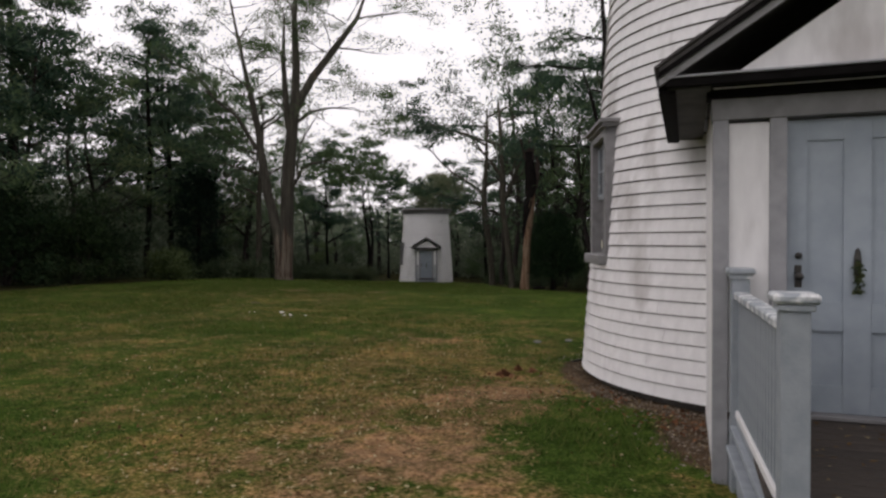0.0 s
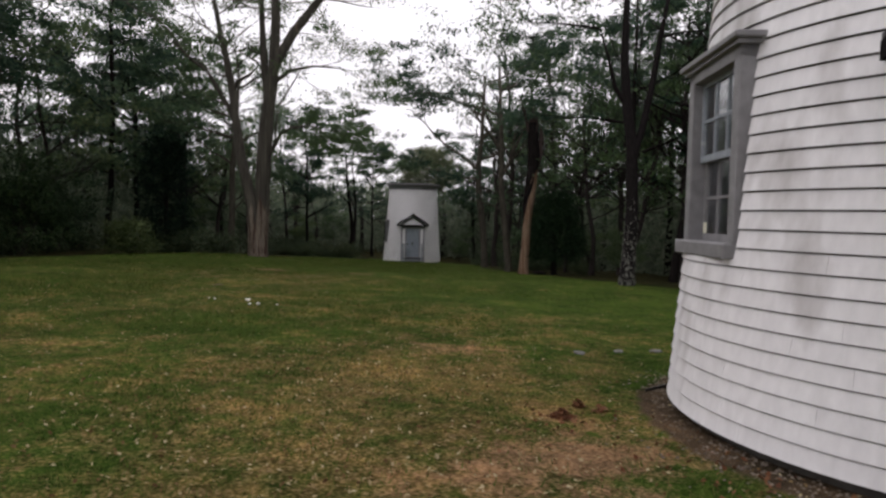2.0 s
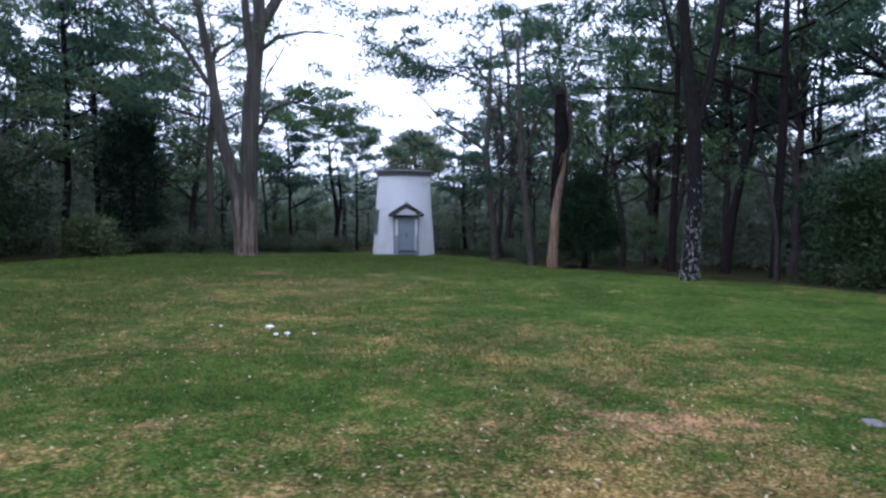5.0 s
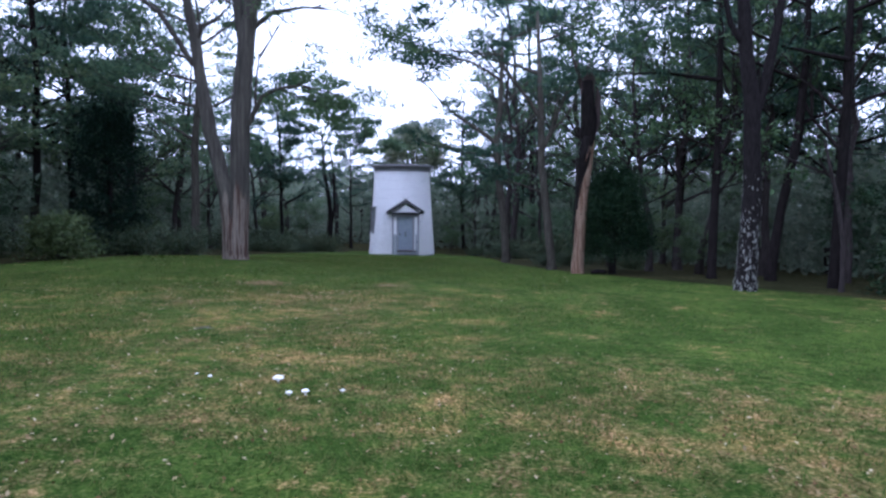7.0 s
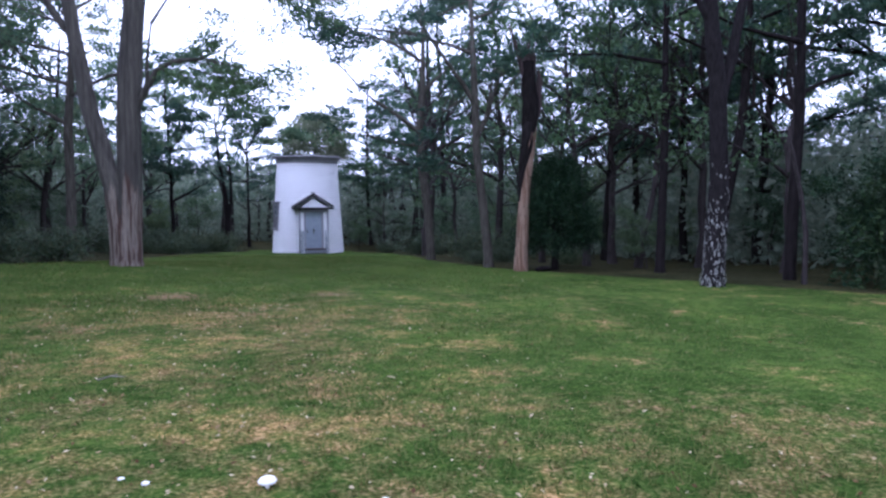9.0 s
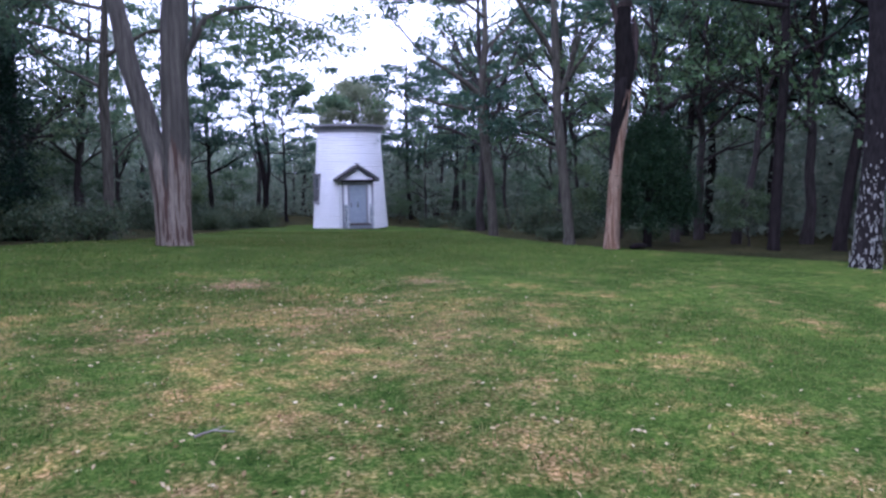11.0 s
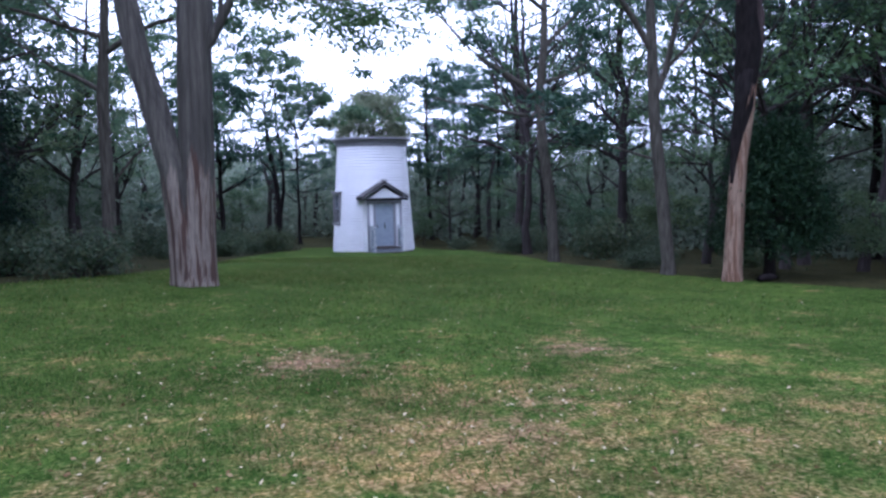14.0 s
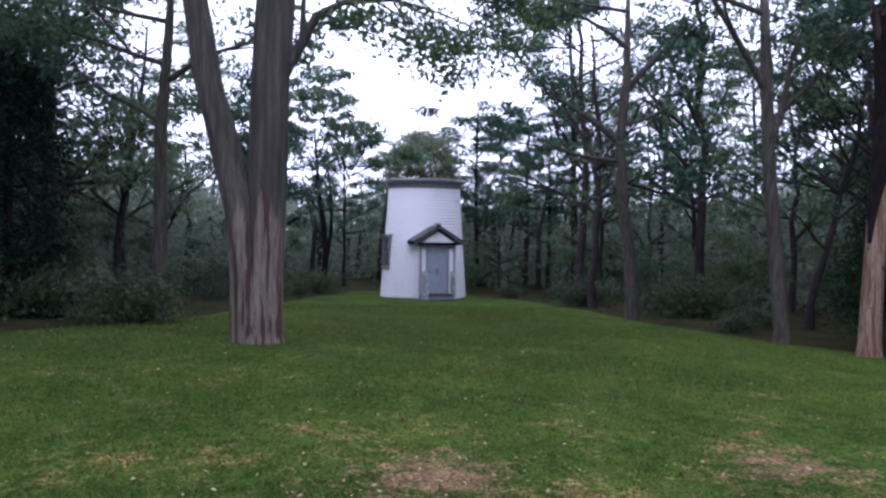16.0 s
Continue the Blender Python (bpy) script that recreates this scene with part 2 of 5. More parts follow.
M_PEBBLE = surface("earthy_pebble", (0.07, 0.052, 0.038), (0.30, 0.25, 0.20), 40.0, 0.9, None, per_island=0.4)
M_TWIG = surface("dead_twig", (0.10, 0.08, 0.07), (0.2, 0.17, 0.15), 9.0, 0.9)

glass, gn, gl = nodes_of("window_glass")
gn["Principled BSDF"].inputs["Transmission Weight"].default_value = 1.0
gn["Principled BSDF"].inputs["Roughness"].default_value = 0.03
gn["Principled BSDF"].inputs["IOR"].default_value = 1.45
gn["Principled BSDF"].inputs["Base Color"].default_value = (0.85, 0.9, 0.92, 1)
M_GLASS = glass


def lawn_material():
    """Mown grass with worn tan patches and bare earth; leaf mould under the trees; gravel under the eaves."""
    m, n, l = nodes_of("lawn_and_leaf_mould")
    bsdf = n["Principled BSDF"]
    fine = noise_node(n, l, 34.0, 8.0)
    mid = noise_node(n, l, 1.5, 7.0)
    grain = noise_node(n, l, 120.0, 3.0)
    rag = noise_node(n, l, 6.0, 6.0)
    green = ramp_node(n, l, fine.outputs[0], [(0.30, (0.019, 0.038, 0.007)), (0.5, (0.042, 0.073, 0.013)), (0.7, (0.084, 0.112, 0.025))]).outputs[0]
    tan = ramp_node(n, l, fine.outputs[0], [(0.3, (0.050, 0.040, 0.013)), (0.5, (0.134, 0.099, 0.034)), (0.68, (0.28, 0.205, 0.095))]).outputs[0]
    earth = ramp_node(n, l, fine.outputs[0], [(0.3, (0.10, 0.058, 0.029)), (0.7, (0.31, 0.195, 0.112))]).outputs[0]
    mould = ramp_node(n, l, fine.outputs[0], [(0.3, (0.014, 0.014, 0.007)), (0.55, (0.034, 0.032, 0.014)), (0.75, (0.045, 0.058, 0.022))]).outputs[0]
    gravel = ramp_node(n, l, grain.outputs[0], [(0.3, (0.028, 0.019, 0.012)), (0.7, (0.125, 0.09, 0.06))]).outputs[0]

    def mask(attribute, spread, at, soft):
        a = n.new("ShaderNodeAttribute")
        a.attribute_name = attribute
        s = n.new("ShaderNodeMath")
        s.operation = "MULTIPLY_ADD"
        s.inputs[1].default_value = spread
        l.new(mid.outputs[0], s.inputs[0])
        l.new(a.outputs["Fac"], s.inputs[2])
        f = n.new("ShaderNodeMath")
        f.operation = "MULTIPLY_ADD"
        f.inputs[1].default_value = spread * 0.55
        l.new(fine.outputs[0], f.inputs[0])
        l.new(s.outputs[0], f.inputs[2])
        r = n.new("ShaderNodeMath")
        r.operation = "MULTIPLY_ADD"
        r.inputs[1].default_value, r.inputs[2].default_value = spread * 0.7, spread * -0.35
        l.new(rag.outputs[0], r.inputs[0])
        total = n.new("ShaderNodeMath")
        l.new(f.outputs[0], total.inputs[0])
        l.new(r.outputs[0], total.inputs[1])
        part_of = n.new("ShaderNodeMath")
        part_of.operation = "MULTIPLY"
        part_of.inputs[1].default_value = 0.75
        l.new(total.outputs[0], part_of.inputs[0])
        return ramp_node(n, l, part_of.outputs[0], [(at, (0, 0, 0)), (min(at + soft, 1.0), (1, 1, 1))]).outputs[0]

    col = mix_node(n, l, mask("dry", 0.9, 0.56, 0.26), green, tan)
    col = mix_node(n, l, mask("bare", 0.8, 0.62, 0.22), col, earth)
    col = mix_node(n, l, mask("gravel", 0.3, 0.465, 0.09), col, gravel)
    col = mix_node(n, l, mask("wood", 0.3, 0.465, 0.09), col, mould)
    tuft = noise_node(n, l, 7.0, 5.0)
    clump = ramp_node(n, l, tuft.outputs[0], [(0.32, (0.62, 0.64, 0.62)), (0.5, (0.97, 0.97, 0.97)), (0.68, (1.25, 1.2, 1.12))])
    col = mix_node(n, l, 1.0, col, clump.outputs[0], "MULTIPLY")
    broad = noise_node(n, l, 0.75, 5.0)
    sweep = ramp_node(n, l, broad.outputs[0], [(0.34, (0.70, 0.74, 0.72)), (0.5, (1.0, 1.0, 1.0)), (0.66, (1.32, 1.24, 1.15))])
    col = mix_node(n, l, 1.0, col, sweep.outputs[0], "MULTIPLY")
    l.new(col, bsdf.inputs["Base Color"])
    bsdf.inputs["Roughness"].default_value = 0.95
    bsdf.inputs["Specular IOR Level"].default_value = 0.02
    b = n.new("ShaderNodeBump")
    b.inputs["Strength"].default_value, b.inputs["Distance"].default_value = 0.8, 0.03
    l.new(fine.outputs[0], b.inputs["Height"])
    l.new(b.outputs[0], bsdf.inputs["Normal"])
    return m


M_LAWN = lawn_material()


# ---- mesh helpers ----
def part(name, bm, material, parent, label="", kind=""):
    """Links a bmesh as one mesh object under a thing or a part (or at top level)."""
    me = bpy.data.meshes.new(name)
    bm.to_mesh(me)
    bm.free()
    me.materials.append(material)
    ob = new(name, me)
    ob.parent = parent
    return tagged(ob, label=label, kind=kind)


def raw(name, verts, faces, material, parent=None, label="", smooth=False, kind=""):
    me = bpy.data.meshes.new(name)
    me.from_pydata(verts, [], faces)
    me.materials.append(material)
    if smooth:
        me.polygons.foreach_set("use_smooth", [True] * len(me.polygons))
    me.update()
    ob = new(name, me)
    ob.parent = parent
    return tagged(ob, label=label, kind=kind)


def box(bm, x0, x1, y0, y1, z0, z1, bevel=0.0, m=None):
    t = Matrix.Translation(((x0 + x1) / 2, (y0 + y1) / 2, (z0 + z1) / 2)) @ Matrix.Diagonal((x1 - x0, y1 - y0, z1 - z0, 1))
    made = bmesh.ops.create_cube(bm, size=1.0, matrix=(m @ t) if m else t)["verts"]
    if bevel:
        edges = list({e for v in made for e in v.link_edges})
        bmesh.ops.bevel(bm, geom=edges, offset=bevel, segments=1, affect="EDGES", profile=0.5)
    return bm


def boxed(*args, **kw):
    return box(bmesh.new(), *args, **kw)


def lathe(profile, steps):
    """Verts and faces of a profile of (radius, height) turned round z."""
    verts, faces = [], []
    for r, z in profile:
        for i in range(steps):
            a = 2 * math.pi * i / steps
            verts.append((r * math.cos(a), r * math.sin(a), z))
    for j in range(len(profile) - 1):
        for i in range(steps):
            k = (i + 1) % steps
            faces.append((j * steps + i, j * steps + k, (j + 1) * steps + k, (j + 1) * steps + i))
    return verts, faces


def prism(bm, outline, y0, y1):
    """A solid from an (x, z) outline, between two depths."""
    a = [bm.verts.new((x, y0, z)) for x, z in outline]
    b = [bm.verts.new((x, y1, z)) for x, z in outline]
    bm.faces.new(a)
    bm.faces.new(b[::-1])
    for i in range(len(a)):
        j = (i + 1) % len(a)
        bm.faces.new((a[j], a[i], b[i], b[j]))
    bmesh.ops.recalc_face_normals(bm, faces=bm.faces)
    return bm


class Growth:
    """Collects limbs as tapered tubes, and leaves as small blades of four corners."""

    def __init__(self, seed):
        self.rnd = random.Random(seed)
        self.np = np.random.default_rng(seed)
        self.v, self.f, self.clumps = [], [], []

    def tube(self, pts, radii, sides=7, knob=0.0):
        base = len(self.v)
        pts = [Vector(p) for p in pts]
        for i, (p, r) in enumerate(zip(pts, radii)):
            d = (pts[min(i + 1, len(pts) - 1)] - pts[max(i - 1, 0)]).normalized()
            side = d.orthogonal() if abs(d.z) < 0.9 else Vector((1, 0, 0)) - d * d.x
            side.normalize()
            other = d.cross(side)
            for k in range(sides):
                a = 2 * math.pi * k / sides
                rr = r * (1 + self.rnd.uniform(-knob, knob))
                self.v.append(tuple(p + side * rr * math.cos(a) + other * rr * math.sin(a)))
            if i:
                for k in range(sides):
                    n = (k + 1) % sides
                    self.f.append((base + (i - 1) * sides + k, base + (i - 1) * sides + n, base + i * sides + n, base + i * sides + k))
        self.f.append(tuple(base + (len(pts) - 1) * sides + k for k in range(sides)))

    def limb(self, start, way, length, r, depth, droop=0.0, spread=0.6, kids=4, sides=5, clump=0.5, leafy=1.0):
        rnd = self.rnd
        n = max(2, int(length / 0.65))
        p, d = Vector(start), Vector(way).normalized()
        pts, rad = [p.copy()], [r]
        for i in range(1, n + 1):
            d = (d + Vector((rnd.uniform(-1, 1), rnd.uniform(-1, 1), rnd.uniform(-0.8, 0.9) - droop)) * 0.22).normalized()
            p = p + d * (length / n)
            pts.append(p.copy())
            rad.append(r * (1 - 0.8 * i / n))
        self.tube(pts, rad, sides)
        if depth > 0:
            for _ in range(kids):
                i = rnd.randint(max(1, n // 3), n)
                side = Vector((rnd.uniform(-1, 1), rnd.uniform(-1, 1), rnd.uniform(-0.2, 0.6))) * spread
                self.limb(pts[i], (d + side).normalized(), length * rnd.uniform(0.4, 0.65), rad[i] * 0.65 + 0.004, depth - 1, droop, spread, kids, 4 if depth > 1 else 3, clump, leafy)
        if rnd.random() < leafy:
            self.clumps.append((pts[-1], clump * rnd.uniform(0.7, 1.3)))
            if n > 2 and rnd.random() < leafy:
                self.clumps.append((pts[n * 2 // 3], clump * rnd.uniform(0.6, 1.0)))

    def leaves(self, per, size, flat=0.45, aspect=0.55, level=0.5, corners=3):
        if not self.clumps:
            return [], []
        g = self.np
        c = np.repeat(np.array([p for p, _ in self.clumps]), per, 0)
        s = np.repeat(np.array([q for _, q in self.clumps]), per)[:, None]
        off = g.normal(0, 0.5, c.shape) * s * np.array([1, 1, flat])
        c = c + off
        return blades(g, c, size, aspect, level, corners)


def blades(g, c, size, aspect, level, corners=4):
    """Verts and faces of one small leaf at each place; level: how far they lie flat."""
    n = len(c)
    nrm = g.normal(0, 1, (n, 3)) * np.array([1, 1, 1]) + np.array([0, 0, level * 2])
    nrm /= np.linalg.norm(nrm, axis=1, keepdims=True)
    a = np.cross(nrm, g.normal(0, 1, (n, 3)))
    a /= np.linalg.norm(a, axis=1, keepdims=True)
    b = np.cross(nrm, a)
    s = size * g.uniform(0.6, 1.4, (n, 1))
    if corners == 3:
        w = g.uniform(0.6, 1.2, (n, 1))
        v = np.stack([c - a * s - b * s * aspect * w, c + a * s * g.uniform(-0.5, 0.5, (n, 1)) + b * s * aspect, c + a * s - b * s * aspect * (1.2 - w)], 1).reshape(-1, 3)
        return v, np.arange(3 * n).reshape(-1, 3)
    v = np.stack([c - a * s, c + b * s * aspect + nrm * s * 0.15, c + a * s, c - b * s * aspect + nrm * s * 0.15], 1).reshape(-1, 3)
    return v, np.arange(4 * n).reshape(-1, 4)


def leaf_mesh(name, v, f, material, parent, label="", kind=""):
    me = bpy.data.meshes.new(name)
    n, k = np.shape(f)
    me.vertices.add(len(v))
    me.vertices.foreach_set("co", np.asarray(v, np.float32).ravel())
    me.loops.add(k * n)
    me.loops.foreach_set("vertex_index", np.asarray(f, np.int32).ravel())
    me.polygons.add(n)
    me.polygons.foreach_set("loop_start", np.arange(0, k * n, k, dtype=np.int32))
    me.update(calc_edges=True)
    me.materials.append(material)
    ob = new(name, me)
    ob.parent = parent
    return tagged(ob, label=label, kind=kind)


# ---- ground ----
def ground_z(x, y):
    """The lawn falls gently away towards the far tower and to the east."""
    x, y = np.clip(x, -15.0, 12.0), np.clip(y, -6.0, 52.0)
    rise = 0.22 * np.exp(-(((x + 8.0) / 4.0) ** 2 + ((y - 28.0) / 4.0) ** 2))
    return rise - 0.0421 - 0.01288 * x + 0.00425 * y - 0.000314 * x * y - 0.000737 * y * y - 0.00000029 * y**3


def gz(x, y):
    return float(ground_z(np.float64(x), np.float64(y)))


LAWN_LEFT = [(-30, -13.5), (15, -13.5), (22, -13.4), (26, -12.4), (29.7, -11.0), (32.7, -9.1), (39, -7.6), (46, -6.4), (53, -5.0), (54, -1.8)]
LAWN_RIGHT = [(-30, 14.0), (10, 12.5), (18, 9.6), (21, 8.2), (24, 6.3), (27.4, 4.2), (30, 3.0), (33.6, 2.2), (40, 2.6), (46, 2.8), (53, 1.5), (54, -1.4)]


def lawn_inside(x, y):
    """Metres inside the edge of the lawn (minus: in the woods)."""
    left = np.interp(y, *zip(*LAWN_LEFT))
    right = np.interp(y, *zip(*LAWN_RIGHT))
    return np.minimum(np.minimum(x - left, right - x), 54.0 - y)


NEAR = (3.93, 7.47)
FAR = (-1.63, 48.6)


def bump_at(x, y, cx, cy, rx, ry):
    return np.exp(-(((x - cx) / rx) ** 2 + ((y - cy) / ry) ** 2))


def dryness(x, y):
    d = 0.05 + 0.32 * bump_at(x, y, -0.3, 5.4, 2.3, 3.6) + 0.22 * bump_at(x, y, 0.8, 12.5, 4.0, 2.2) + 0.11 * bump_at(x, y, -4.0, 16.5, 3.0, 4.0)
    d = d + 0.15 * bump_at(x, y, -4.2, 20.6, 3.4, 1.8) + 0.12 * bump_at(x, y, -6.0, 10.0, 3.0, 3.0) + 0.2 * bump_at(x, y, -0.4, 9.0, 2.0, 1.2)
    d = d - 0.55 * bump_at(x, y, 1.22, 5.1, 0.6, 1.05) - 0.20 * bump_at(x, y, -3.0, 11.5, 2.0, 1.2) - 0.20 * bump_at(x, y, 3.6, 15.0, 3.6, 4.5)
    return d - 0.24 * np.clip((y - 21.0) / 8.0, 0, 1)


def bareness(x, y):
    b = 0.05 + 0.40 * bump_at(x, y, -0.25, 4.6, 1.1, 1.4) + 0.28 * bump_at(x, y, 0.5, 6.5, 0.9, 0.6) + 0.42 * bump_at(x, y, -5.2, 22.55, 0.8, 0.6) + 0.30 * bump_at(x, y, -3.5, 20.9, 0.6, 0.4)
    b = b + 0.30 * bump_at(x, y, 0.1, 10.3, 1.0, 0.5) + 0.40 * bump_at(x, y, -2.5, 22.55, 0.7, 0.35) + 0.25 * bump_at(x, y, 1.0, 6.9, 0.7, 0.9)
    return b + 0.3 * bump_at(x, y, -4.0, 20.3, 0.5, 0.3) + 0.2 * bump_at(x, y, -5.9, 19.4, 0.7, 0.4)


def build_ground():
    fine = np.arange(-16.0, 14.01, 0.25)
    xs = np.concatenate([[-2500, -900, -300, -120, -70, -45, -32, -24, -19], fine, [17, 22, 30, 42, 65, 110, 300, 900, 2500]])
    fine = np.arange(-2.0, 56.01, 0.25)
    ys = np.concatenate([[-2500, -900, -300, -120, -60, -30, -15, -8, -4], fine, [60, 66, 75, 90, 130, 300, 900, 2500]])
    gx, gy = np.meshgrid(xs, ys)
    z = ground_z(gx, gy)
    near = (np.abs(gx) < 25) & (gy > -10) & (gy < 60)
    rough = np.array([noise.noise(Vector((a * 0.35, b * 0.35, 0.0))) * 0.035 + noise.noise(Vector((a * 1.7, b * 1.7, 3.0))) * 0.012 if k else 0.0
                      for a, b, k in zip(gx.ravel(), gy.ravel(), near.ravel())]).reshape(z.shape)
    z = z + rough
    h, w = z.shape
    verts = np.stack([gx.ravel(), gy.ravel(), z.ravel()], -1)
    i = np.arange(h * w).reshape(h, w)
    faces = np.stack([i[:-1, :-1], i[:-1, 1:], i[1:, 1:], i[1:, :-1]], -1).reshape(-1, 4)
    ob = raw("ground", verts.tolist(), faces.tolist(), M_LAWN, None, "mown green lawn with worn tan patches and leaf mould", True, "structure")
    tagged(ob, category="ground")
    near_d = np.hypot(gx - NEAR[0], gy - NEAR[1])
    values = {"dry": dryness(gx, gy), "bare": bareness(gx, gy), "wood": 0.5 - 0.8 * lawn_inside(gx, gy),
              "gravel": np.maximum(0.78 - 1.0 * np.clip(near_d - 2.25, 0, 9) / 0.6, 0.95 * bump_at(gx, gy, 2.35, 4.9, 0.62, 1.1))}
    for key, v in values.items():
        a = ob.data.attributes.new(key, "FLOAT", "POINT")
        a.data.foreach_set("value", np.clip(v, -2, 2).ravel().astype(np.float32))
    return ob


build_ground()


# ---- towers ----
def clapboards(wall, z0, top, r0, k, pitch, skip, boards, rnd, paint):
    """Lapped boards in courses round a tapering wall; skip: angles and heights that a window takes."""
    a0, a1, s0, s1 = skip
    z, course = z0, 0
    while z < top - 0.02:
        h = min(pitch, top - z)
        cut = s0 < z + h * 0.5 < s1
        first, last = (a1, a0 + 2 * math.pi) if cut else (0.0, 2 * math.pi)
        start = rnd.uniform(0, 1.5) if not cut else first
        spans = []
        if cut:
            cuts = [first] + sorted(rnd.uniform(first + 0.4, last - 0.4) for _ in range(boards - 1)) + [last]
        else:
            cuts = [start + 2 * math.pi * (i + rnd.uniform(-0.2, 0.2) * (0 < i < boards)) / boards for i in range(boards + 1)]
        for b, e in zip(cuts, cuts[1:]):
            if e - b > 0.02:
                spans.append((b, e))
        for b, e in spans:
            gap = 0.0004 if boards > 1 else 0.0
            n = max(2, int((e - b) / 0.085))
            verts, faces = [], []
            lift = rnd.uniform(0, 0.0015)
            for i in range(n + 1):
                a = b + gap + (e - b - 2 * gap) * i / n
                c, s = math.cos(a), math.sin(a)
                for r, hh in ((r0 - k * z - 0.014, z + 0.004), (r0 - k * z + 0.015 + lift, z), (r0 - k * (z + h) + 0.001, z + h - 0.0135), (r0 - k * (z + h) - 0.014, z + h - 0.0115)):
                    verts.append((r * c, r * s, hh))
                if i:
                    p, q = 4 * (i - 1), 4 * i
                    faces += [(p + j, p + j + 1, q + j + 1, q + j)[::-1] for j in range(3)]
            if boards > 1:
                faces += [(0, 1, 2, 3), (4 * n, 4 * n + 3, 4 * n + 2, 4 * n + 1)]
            raw("clapboard", verts, faces, paint, wall)
        z += h
        course += 1


def sash_window(tower, angle, dist, z0, z1):
    """A six-over-six sash window in a grey box frame, upright on a leaning wall."""
    w = new("window_1")
    w.parent = tower
    w.matrix_basis = Matrix.Rotation(angle + math.pi / 2, 4, "Z") @ Matrix.Translation((0, -dist, 0))
    half = 0.43
    bm = bmesh.new()
    for s in (-1, 1):
        box(bm, *sorted((s * half, s * (half + 0.115))), 0.0, 0.36, z0, z1, 0.006)
    box(bm, -half - 0.115, half + 0.115, 0.0, 0.36, z1 - 0.12, z1 + 0.003, 0.006)
    part("window_frame", bm, M_TRIM, w, "grey painted box frame")
    part("window_sill", boxed(-half - 0.12, half + 0.12, -0.075, 0.25, z0 - 0.085, z0 + 0.03, 0.012), M_TRIM, w)
    bm = boxed(-half - 0.19, half + 0.19, -0.07, 0.42, z1 + 0.004, z1 + 0.05, 0.008)
    box(bm, -half - 0.15, half + 0.15, -0.035, 0.40, z1 - 0.03, z1 + 0.003)
    part("window_hood", bm, M_TRIM, w)
    zm = (z0 + z1 - 0.09) / 2 + 0.015
    for name, b, t, y in (("lower_sash", z0 + 0.032, zm + 0.02, 0.12), ("upper_sash", zm - 0.02, z1 - 0.122, 0.075)):
        bm = bmesh.new()
        e = half - 0.003
        for s in (-1, 1):
            box(bm, *sorted((s * e, s * (e - 0.048))), y, y + 0.035, b, t)
        box(bm, -e + 0.049, e - 0.049, y + 0.001, y + 0.034, b, b + 0.055)
        box(bm, -e + 0.049, e - 0.049, y + 0.001, y + 0.034, t - 0.04, t)
        inner, ib, it = e - 0.048, b + 0.055, t - 0.04
        for i in (1, 2):
            x = -inner + 2 * inner * i / 3
            box(bm, x - 0.011, x + 0.011, y + 0.003, y + 0.03, ib, it)
        box(bm, -inner, inner, y + 0.004, y + 0.028, (ib + it) / 2 - 0.011, (ib + it) / 2 + 0.011)
        sash = part(name, bm, M_TRIM if name == "lower_sash" else M_RAIL, w)
        for i in range(3):
            for j in range(2):
                x0, zz = -inner + 2 * inner * i / 3, ib + (it - ib) / 2 * j
                g = boxed(x0 + 0.012, x0 + 2 * inner / 3 - 0.012, y + 0.015, y + 0.019, zz + 0.012, zz + (it - ib) / 2 - 0.012)
                pane = part("pane", g, M_GLASS, w)
                pane.visible_shadow = False
    return w


